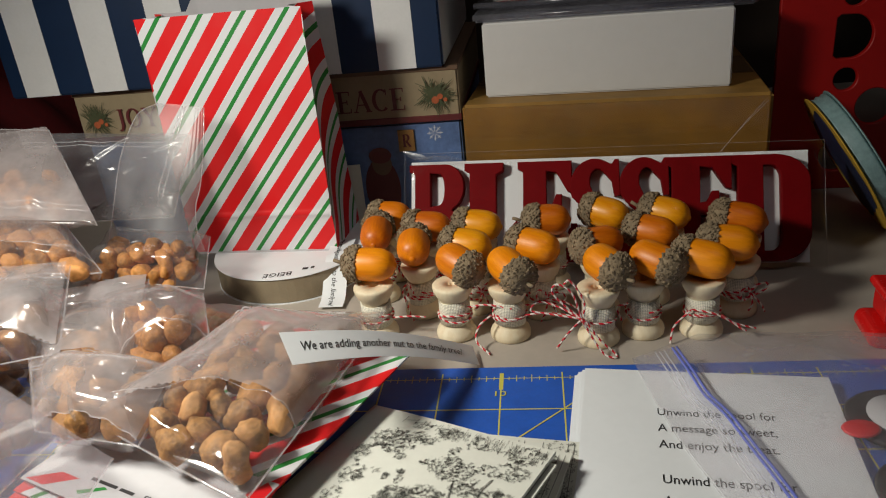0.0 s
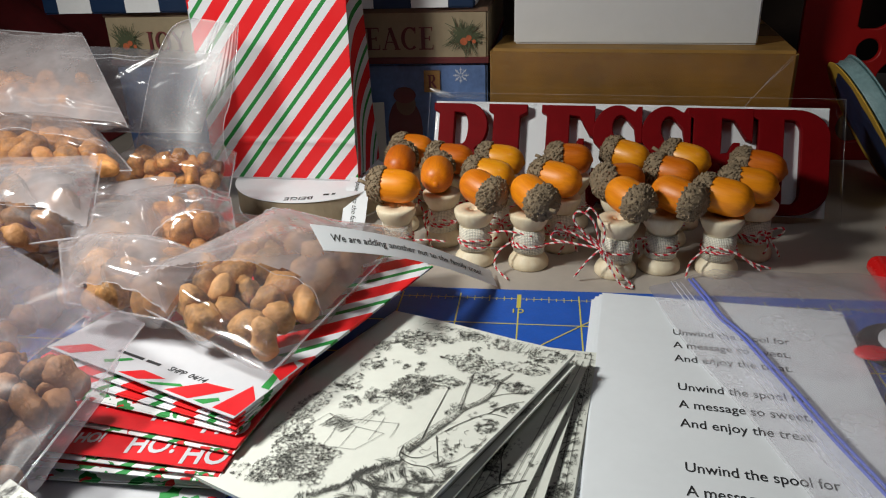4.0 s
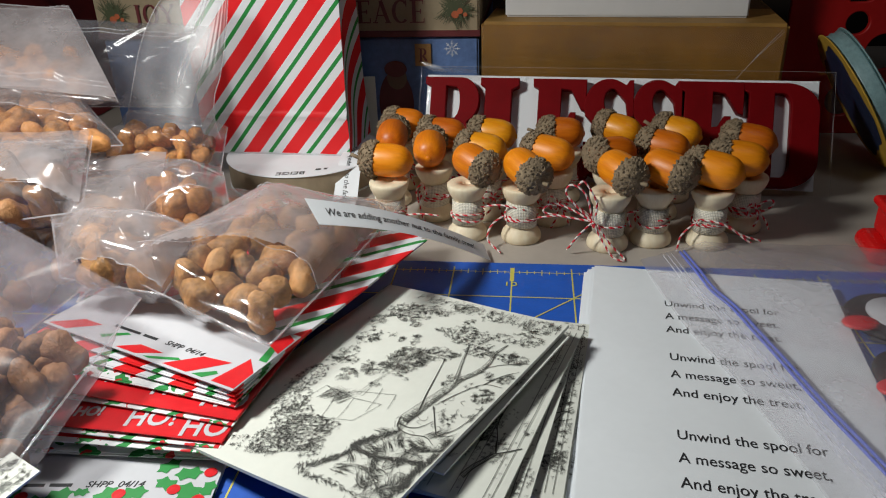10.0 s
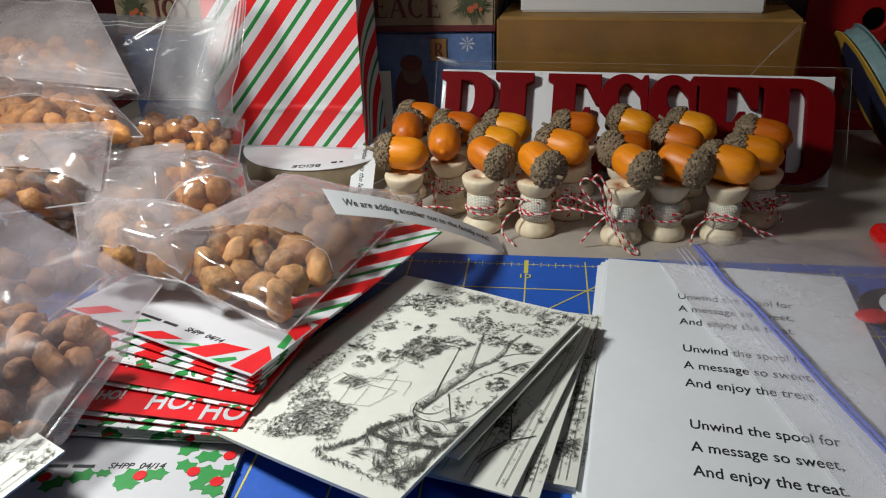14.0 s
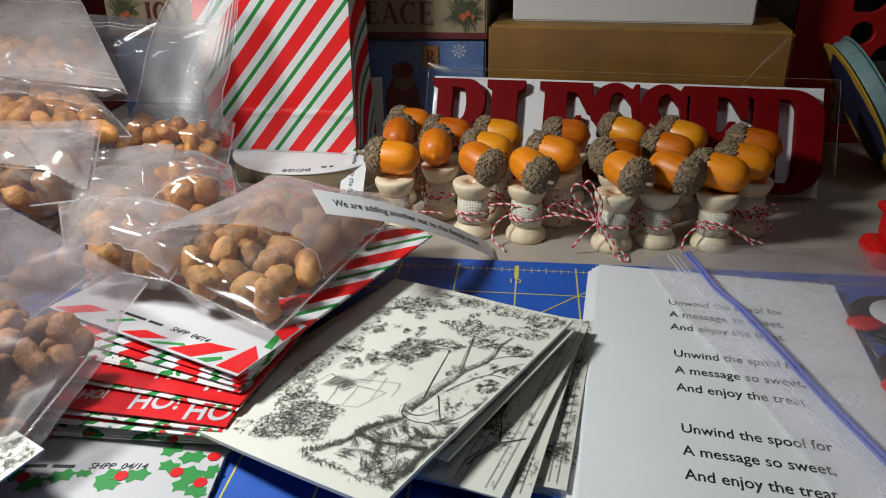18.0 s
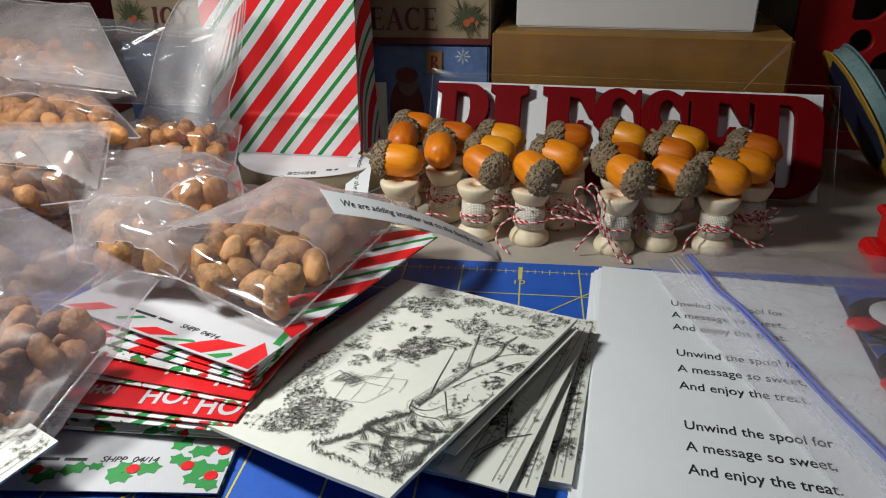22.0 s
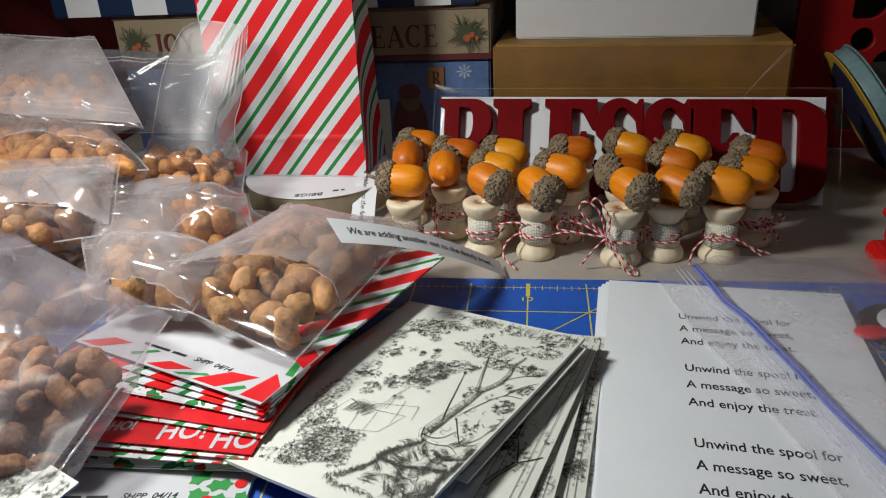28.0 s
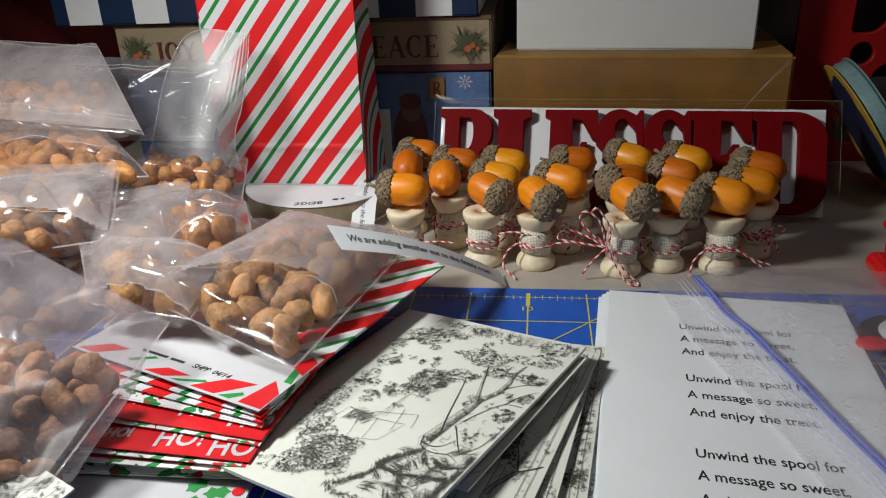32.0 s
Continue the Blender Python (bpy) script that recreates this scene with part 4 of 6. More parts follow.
# ---- acorns on thread spools ----
def acorn_cap(seed):
    """A cup covered with overlapping knobbly scales."""
    rnd = random.Random(seed)
    prof = [(0.0060, 0.0008), (0.0072, 0.0), (0.0086, 0.0003), (0.0090, 0.0018), (0.0088, 0.0042), (0.0077, 0.0066), (0.0056, 0.0085), (0.0028, 0.0095), (0, 0.0098)]
    bm = lathe(prof, 28)
    n = 250
    for k in range(n):
        f = (k + 0.5) / n
        zc = 0.0006 + 0.0090 * f ** 1.15
        r = next(r0 + (r1 - r0) * (zc - z0) / (z1 - z0) for (r0, z0), (r1, z1) in zip(prof[2:], prof[3:]) if z0 <= zc <= z1 or z1 == 0.0098)
        a = k * 2.399963 + rnd.uniform(-0.2, 0.2)
        c = Vector((r * math.cos(a), r * math.sin(a), zc))
        out = Vector((math.cos(a) * r * 1.1, math.sin(a) * r * 1.1, (zc - 0.0015) * 1.25)).normalized()
        side = out.cross(Vector((0, 0, 1)))
        side = side.normalized() if side.length > 1e-5 else Vector((1, 0, 0))
        upv = side.cross(out)
        w, hgt = 0.00074 * rnd.uniform(0.7, 1.25), 0.00060 * rnd.uniform(0.4, 1.6)
        ring = [bm.verts.new(c - out * 0.0003 + (side * math.cos(q * math.pi / 3) + upv * math.sin(q * math.pi / 3)) * w * 1.15) for q in range(6)]
        crown = [bm.verts.new(c + out * hgt * rnd.uniform(0.7, 1.1) + (side * math.cos(q * math.pi / 3 + 0.3) + upv * math.sin(q * math.pi / 3 + 0.3)) * w * 0.58 - upv * 0.0005 + side * 0.00015 * math.sin(k * 5.1)) for q in range(6)]
        for q in range(6):
            bm.faces.new((ring[q], ring[(q + 1) % 6], crown[(q + 1) % 6], crown[q]))
        bm.faces.new(crown)
    return mesh_of(bm, M_CAP, False)


TWINE, TURN = 0.00048, 0.0040


def twine_wrap(r, z, turns, seed):
    rnd = random.Random(seed)
    ph = rnd.random() * 6
    pts = []
    for i in range(int(turns * 90) + 1):
        a = ph + i / 90 * 2 * math.pi
        pts.append((r * math.cos(a), r * math.sin(a), z + 0.0014 * math.sin(a * 0.53 + ph) + 0.0005 * math.sin(a * 1.7)))
    return tube(pts, TWINE, 6, twist=TURN)


def build_acorns():
    spool_me = mesh_of(lathe([(0, 0), (0.0088, 0), (0.0094, 0.0006), (0.0095, 0.0022), (0.0090, 0.0036), (0.0071, 0.0058), (0.0066, 0.0064), (0.0066, 0.0176), (0.0072, 0.0182), (0.0084, 0.0200), (0.0092, 0.0218), (0.0095, 0.0232), (0.0094, 0.0241), (0.0089, 0.0245), (0.0026, 0.0245), (0.0024, 0.0225), (0, 0.0225)], 40), M_SPOOL, True)
    spool_me.transform(Matrix.Diagonal((1, 1, 1.11, 1)))
    rib = []
    for k in range(3):
        bm = lathe([(0.0067, 0.0068), (0.0073, 0.0068), (0.00735, 0.0120), (0.0072, 0.0172), (0.0067, 0.0172)], 36)
        for v in bm.verts:
            v.co.z += 0.0006 * math.sin(math.atan2(v.co.y, v.co.x) + k * 2)
            v.co.z *= 1.11
        rib.append(mesh_of(bm, M_RIBBON, True))
    body = []
    for k in range(9):
        L = (0.0205, 0.019, 0.0215)[k % 3]
        m, R = L * 0.44, (0.0080, 0.0081, 0.0082)[k % 3]
        prof = [(R * max(0, 1 - abs((h - m) / (m * 1.55 if h < m else L - m)) ** 2.7) ** 0.45, h) for h in [L * q / 26 for q in range(26)] if h < L - 0.0006]
        prof += [(0.0020, L - 0.0001), (0.0016, L), (0.0014, L + 0.0003), (0.0008, L + 0.0006), (0, L + 0.0006)]
        body.append(mesh_of(lathe(prof, 36, "X"), (M_ACORN_GOLD, M_ACORN, M_ACORN_DEEP)[k // 3], True))
    caps = [acorn_cap(k) for k in range(4)]
    stem = mesh_of(tube([(0, 0, 0), (0.0006, 0.0004, 0.002), (0.0014, 0.0003, 0.0042)], 0.0009, 8), M_CAP, True)
    wraps = [mesh_of(twine_wrap(0.0078, 0.0118, 1.3 + 0.5 * k, k), [M_TW_RED, M_TW_WHITE]) for k in range(4)]
    # spool x, y; middle of the acorn x, y; way of its tip in degrees; tilt; body kind; shade
    rows = [(-0.0602, 0.0385, -0.062, 0.042, -6, 2, 0, 1), (-0.0410, 0.0600, -0.043, 0.061, -86, 10, 1, 1), (-0.0226, 0.0372, -0.019, 0.039, 140, -12, 1, 1), (0.0031, 0.0352, 0.005, 0.031, 125, -10, 0, 1),
            (0.0430, 0.0290, 0.047, 0.031, 126, -8, 1, 1), (0.0634, 0.0350, 0.069, 0.033, 140, -8, 0, 1), (0.0888, 0.0338, 0.087, 0.035, -25, 6, 2, 1), (0.1080, 0.0520, 0.101, 0.050, -8, 5, 2, 1),
            (-0.0655, 0.0770, -0.065, 0.080, -88, 8, 0, 2), (-0.0620, 0.1020, -0.062, 0.102, -8, 2, 1, 2), (-0.0385, 0.0850, -0.040, 0.085, -8, 2, 0, 2), (-0.0130, 0.0850, -0.014, 0.084, -10, 4, 0, 0), (-0.0150, 0.0620, -0.018, 0.060, -14, 4, 0, 0),
            (0.0180, 0.0560, 0.014, 0.056, -28, 4, 2, 1), (0.0240, 0.0860, 0.022, 0.086, 4, 3, 1, 2), (0.0510, 0.0925, 0.051, 0.093, -28, 8, 0, 0), (0.0460, 0.0560, 0.044, 0.054, 24, 2, 0, 2), (0.0810, 0.0890, 0.080, 0.089, -28, 6, 0, 0), (0.0710, 0.0660, 0.070, 0.066, -26, 4, 0, 2), (0.1150, 0.0770, 0.112, 0.077, -16, 7, 2, 2)]
    made = []
    for k, (x, y, ax, ay, yaw, tilt, kind, tone) in enumerate(rows):
        t = thing("acorn_spool", "orange varnished acorn glued on a wooden thread spool with red-white twine", "craft favor", pose(x, y, TZ, 0, 0, (k * 47) % 360), "acorn favours in rows")
        inv = t.matrix_basis.inverted()
        made.append(t)
        part("spool", spool_me, None, t, "pale turned wooden thread spool")
        part("ribbon", rib[k % 3], None, t, "ivory woven ribbon")
        part("twine", wraps[k % 4], None, t, "red and white twisted twine")
        c, s_ = math.cos(radians(yaw)), math.sin(radians(yaw))
        am = inv @ pose(ax - 0.0072 * c, ay - 0.0072 * s_, TZ + 0.0362 + 0.0072 * math.sin(radians(tilt)), 0, tilt, yaw)
        a = part("acorn", body[kind + 3 * tone], None, t, ("glossy golden-orange acorn", "glossy orange acorn", "deep orange acorn")[tone], at=am)
        part("cap", caps[k % 4], None, a, "rough brown scaly acorn cap", at=pose(0.0034, 0, 0, 0, -90, 0) @ pose(0, 0, 0, 0, 0, k * 80) @ Matrix.Diagonal((0.95, 0.95, 0.93, 1)))
        if k in (0, 3, 4, 14, 17):
            part("stem", stem, None, a, "dry stem stub", at=pose(-0.0058, 0, 0, 0, -90, 0))
    # bows: two loops and two short ends tied at the waist
    for k, (i, ang) in enumerate(((7, -60), (9, -80), (10, -60), (11, -150), (12, -60), (13, -70))):
        rnd = random.Random(500 + k)
        bm = bmesh.new()
        x, y = rows[i][:2]
        kx, ky = 0.0080 * math.cos(radians(ang)), 0.0080 * math.sin(radians(ang))
        side = Vector((-math.sin(radians(ang)), math.cos(radians(ang)), 0))
        out = Vector((math.cos(radians(ang)), math.sin(radians(ang)), 0))
        kz = 0.0122 + rnd.uniform(-0.001, 0.001)
        for sg in (1, -1):
            L, up_, w = rnd.uniform(0.006, 0.009), rnd.uniform(-0.4, 0.7), rnd.uniform(0.002, 0.0034)
            pts = []
            for q in range(11):
                a = q / 10 * 2 * math.pi
                f = (1 - math.cos(a)) / 2
                pts.append(Vector((kx, ky, kz)) + side * sg * L * f + out * (0.0018 * f) + Vector((0, 0, 1)) * (up_ * L * f + w * math.sin(a)))
            tube(smooth_line(pts, 8), TWINE, 6, bm, TURN)
            p0 = Vector((kx, ky, kz))
            e = p0 + side * sg * rnd.uniform(0.003, 0.008) + out * rnd.uniform(0.002, 0.005)
            e.z = max(0.0008, kz - rnd.uniform(0.004, 0.012))
            mid = (p0 + e) / 2 + out * 0.002
            tube(smooth_line([p0, mid, e], 18), TWINE, 6, bm, TURN)
        part("twine_bow", bm, [M_TW_RED, M_TW_WHITE], made[i], "red and white twine bow", at=made[i].matrix_basis.inverted() @ pose(x, y, TZ))
    # the bows of the front row, each strand from the waist of its spool
    strands = ((4, ((0.0350, 0.0195, 0.0148), (0.0312, 0.0185, 0.0275), (0.0250, 0.0190, 0.0318), (0.0228, 0.0200, 0.0275), (0.0290, 0.0195, 0.0200), (0.0350, 0.0195, 0.0150))),
               (4, ((0.0350, 0.0200, 0.0140), (0.0260, 0.0235, 0.0180), (0.0170, 0.0250, 0.0205), (0.0132, 0.0245, 0.0165), (0.0210, 0.0235, 0.0150), (0.0350, 0.0200, 0.0140))),
               (4, ((0.0350, 0.0195, 0.0140), (0.0290, 0.0180, 0.0080), (0.0240, 0.0180, 0.0006))),
               (4, ((0.0350, 0.0190, 0.0145), (0.0383, 0.0175, 0.0080), (0.0440, 0.0135, 0.0000), (0.0488, 0.0120, -0.0012), (0.0490, 0.0150, -0.0010), (0.0425, 0.0172, 0.0050), (0.0370, 0.0192, 0.0130))),
               (4, ((0.0360, 0.0195, 0.0155), (0.0360, 0.0190, 0.0240), (0.0305, 0.0195, 0.0330), (0.0278, 0.0205, 0.0310))),
               (3, ((-0.0050, 0.0295, 0.0120), (-0.0105, 0.0260, 0.0085), (-0.0120, 0.0220, 0.0030), (-0.0060, 0.0170, -0.0012))),
               (3, ((0.0105, 0.0300, 0.0110), (0.0200, 0.0290, 0.0125), (0.0320, 0.0280, 0.0110))),
               (3, ((0.0105, 0.0330, 0.0145), (0.0250, 0.0325, 0.0170), (0.0350, 0.0320, 0.0120))),
               (6, ((0.0830, 0.0275, 0.0125), (0.0755, 0.0250, 0.0060), (0.0735, 0.0225, -0.0012))),
               (6, ((0.0830, 0.0275, 0.0127), (0.0920, 0.0245, 0.0120), (0.1010, 0.0245, 0.0070), (0.1100, 0.0250, 0.0038))),
               (6, ((0.0955, 0.0258, 0.0105), (0.1028, 0.0245, 0.0050), (0.1058, 0.0245, 0.0030))),
               (1, ((-0.0480, 0.0520, 0.0080), (-0.0490, 0.0505, 0.0150), (-0.0460, 0.0505, 0.0188), (-0.0440, 0.0515, 0.0130))),
               (1, ((-0.0487, 0.0520, 0.0110), (-0.0465, 0.0500, 0.0020), (-0.0450, 0.0490, -0.0010))),
               (1, ((-0.0400, 0.0518, 0.0130), (-0.0330, 0.0500, 0.0132), (-0.0360, 0.0505, 0.0118))),
               (0, ((-0.0530, 0.0360, 0.0085), (-0.0440, 0.0345, 0.0098), (-0.0365, 0.0350, 0.0088))),
               (2, ((-0.0160, 0.0330, 0.0145), (-0.0070, 0.0300, 0.0170), (0.0045, 0.0282, 0.0155))),
               (5, ((0.0562, 0.0310, 0.0150), (0.0512, 0.0290, 0.0140), (0.0530, 0.0280, 0.0080))))
    for i, pts in strands:
        bm = tube(smooth_line(pts, 22), TWINE, 6, twist=TURN)
        part("twine_strand", bm, [M_TW_RED, M_TW_WHITE], made[i], "red and white twine of the bow", at=made[i].matrix_basis.inverted())


# ---- papers ----
def build_papers():
    # printed verse sheets; origin at the top left corner, x along the top edge, y down the page towards the viewer
    rz = -6.0
    for i in range(6):
        m = pose(0.0345 - 0.0008 * (5 - i) + 0.0004 * (i % 2), -0.0040 + 0.0003 * (i % 3), 0.0003 + 0.0006 * i, 0, 0, rz + 0.25 * math.sin(i * 2.3))
        sh = thing("verse_sheet", "white paper sheet printed with a short verse, in a stack", "paper", m, "verse sheets")
        W, H = 0.0925, 0.205
        bm = slab(lambda u, v: Vector((W * u, -H * (1 - v), 0.0048 * max(0, v - 0.85))), 10, 20, 0.00015)
        part("sheet", bm, M_PAPER, sh, smooth=True)
        if i == 5:
            for p in range(4):
                for q, line in enumerate(("Unwind the spool for", "A message so sweet,", "And enjoy the treat.")):
                    y = (-0.0284, -0.0650, -0.1062, -0.1470)[p] - (0.0093 if p == 0 else 0.0101) * q
                    me = lettering(line, 0.0061, M_INK, depth=0.00004)
                    me.transform(Matrix.Diagonal(((0.0418, 0.0404, 0.0396)[q] / max(v.co.x for v in me.vertices), 1, 1, 1)))
                    part("verse_line", me, None, sh, "printed verse line", at=pose(0.0275 + 0.0003 * p, y, 0.00012))


def build_strips():
    """Paper strips with a printed line."""
    s = thing("message_strip", "curved white paper strip with a printed sentence", "paper strip")
    # runs from the high corner over the nut pouch down to the table
    a, b = Vector((-0.0740, -0.0490, 0.0520)), Vector((-0.0140, 0.0210, 0.0010))
    ac, bc = Vector((-0.0640, -0.0670, 0.0500)), Vector((-0.0100, 0.0070, 0.0000))

    def at(u, v):
        p = a.lerp(b, u).lerp(ac.lerp(bc, u), v)
        p.z += 0.0040 * math.sin(math.pi * u)
        return p
    bm = slab(lambda u, v: at(u, 1 - v), 24, 3, 0.00012)
    part("strip", bm, M_PAPER, s, smooth=True)
    me = lettering("We are adding another nut to the family tree!", 0.0048, M_INK, shear=0.28, wide=0.9, depth=0.00003)
    xs = [v.co.x for v in me.vertices]
    L = max(xs) - min(xs)
    for v in me.vertices:
        u, w = 0.07 + 0.84 * (v.co.x - min(xs)) / L, 0.62 - v.co.y / 0.0115
        p = at(u, w)
        nrm = (at(u + 0.01, w) - at(u - 0.01, w)).cross(at(u, 1) - at(u, 0)).normalized()
        if nrm.z > 0:
            nrm = -nrm
        v.co = p - nrm * 0.00012 + Vector((0, 0, v.co.z))
    part("sentence", me, None, s, "black italic print")
    # the second one hangs over the reel's edge
    s2 = thing("message_strip", "white paper strip with a printed sentence hanging off the reel", "paper strip", group="")
    prof = [(0.020, 0.0150), (0.008, 0.0148), (-0.0015, 0.0140), (-0.010, 0.0095), (-0.022, 0.0010), (-0.032, -0.0004)]
    line = smooth_line([(0, y, z) for y, z in prof], 6)
    o = Vector((-0.0995, 0.0960, 0.0))
    nl = len(line) - 1

    def hang(u, v):
        p = line[nl - round(v * nl)]
        return o + Vector((0.013 * u + 0.036 * (0.02 - p.y), p.y, p.z + 0.0006))
    bm = slab(hang, 2, nl, 0.00012)
    part("strip", bm, M_PAPER, s2, smooth=True)
    me = lettering("We are adding another nut to the family tree!", 0.0040, M_INK, shear=0.25, wide=0.68, depth=0.00003)
    tot = 0.052
    for v in me.vertices:
        f = min(max(v.co.x / tot, 0), 1) * (len(line) - 1)
        i = min(int(f), len(line) - 2)
        p = line[i].lerp(line[i + 1], f - i)
        v.co = o + Vector((0.0048 + v.co.y + 0.036 * (0.02 - p.y), p.y, p.z + 0.00075 + v.co.z))
    part("sentence", me, None, s2, "black italic print")


# ---- toile cards: engraved trees printed on cream card ----
def ink_tree(bm, x, y, ang, L, w, depth, rnd, leaves, z):
    pts, ws = [(x, y)], [w]
    a = ang
    for i in range(5):
        a += rnd.uniform(-0.22, 0.22)
        x, y = x + L / 5 * math.cos(a), y + L / 5 * math.sin(a)
        pts.append((x, y)), ws.append(w * (1 - 0.09 * (i + 1)))
    if w > 0.0008:      # hollow trunk with hatching
        for sg in (1, -1):
            off = [(px - sg * q / 2 * math.sin(a), py + sg * q / 2 * math.cos(a)) for (px, py), q in zip(pts, ws)]
            ribbon_strip(bm, off, 0.00034, z)
        for i in range(int(L / 0.00055)):
            f = i / (L / 0.00055) * 4.99
            k = int(f)
            px, py = (pts[k][0] + (pts[k + 1][0] - pts[k][0]) * (f - k), pts[k][1] + (pts[k + 1][1] - pts[k][1]) * (f - k))
            q = ws[k] / 2
            s = rnd.uniform(0.0, 0.9)
            ribbon_strip(bm, [(px + q * math.sin(a), py - q * math.cos(a)), (px - q * s * math.sin(a), py + q * s * math.cos(a))], 0.0002, z + 2e-6)
    else:
        ribbon_strip(bm, pts, [max(q, 0.00022) for q in ws], z)
    if depth == 0:
        leaves.append((x, y))
        return
    for s in (rnd.uniform(0.30, 0.65), -rnd.uniform(0.30, 0.65)):
        ink_tree(bm, x, y, a + s, L * rnd.uniform(0.62, 0.85), ws[-1] * 0.62, depth - 1, rnd, leaves, z)


def ink_clump(bm, cx, cy, rx, ry, n, rnd, z, size=0.0012, gaps=-0.22):
    """Engraved foliage: small fans of thin leaf strokes."""
    for k in range(int(n / 6.5)):
        a, r = rnd.uniform(0, 6.283), math.sqrt(rnd.random())
        x, y = cx + rx * r * math.cos(a), cy + ry * r * math.sin(a)
        if noise.noise(Vector((x * 330, y * 330, cx * 50))) < gaps or noise.noise(Vector((x * 1100, y * 1100, cx * 90))) < gaps * 0.6:
            continue
        t0 = rnd.uniform(0, 6.283)
        for q in range(5):
            t = t0 + (q - 2) * 0.62 + rnd.uniform(-0.12, 0.12)
            L = size * rnd.uniform(0.8, 1.25) * (1 - 0.12 * abs(q - 2))
            ux, uy = math.cos(t) * L, math.sin(t) * L
            w = L * rnd.uniform(0.038, 0.072)
            vx, vy = -math.sin(t) * w, math.cos(t) * w
            flat_poly(bm, [(x, y), (x + ux * 0.55 + vx, y + uy * 0.55 + vy), (x + ux, y + uy), (x + ux * 0.55 - vx, y + uy * 0.55 - vy)], z + ((5 * k + q) % 37) * 6e-7)


def ink_hatch(bm, x0, y0, x1, y1, n, ang, rnd, z, w=0.0002):
    """Wavy hatching inside a slanted patch."""
    for k in range(n):
        f = k / n
        px, py = x0 + (x1 - x0) * f, y0 + (y1 - y0) * rnd.random()
        L = rnd.uniform(0.002, 0.006)
        a = ang + rnd.uniform(-0.3, 0.3)
        ribbon_strip(bm, [(px, py), (px + L / 2 * math.cos(a), py + L / 2 * math.sin(a) + 0.0003), (px + L * math.cos(a), py + L * math.sin(a))], [w, w * 1.5, w * 0.5], z + (k % 13) * 1e-6)


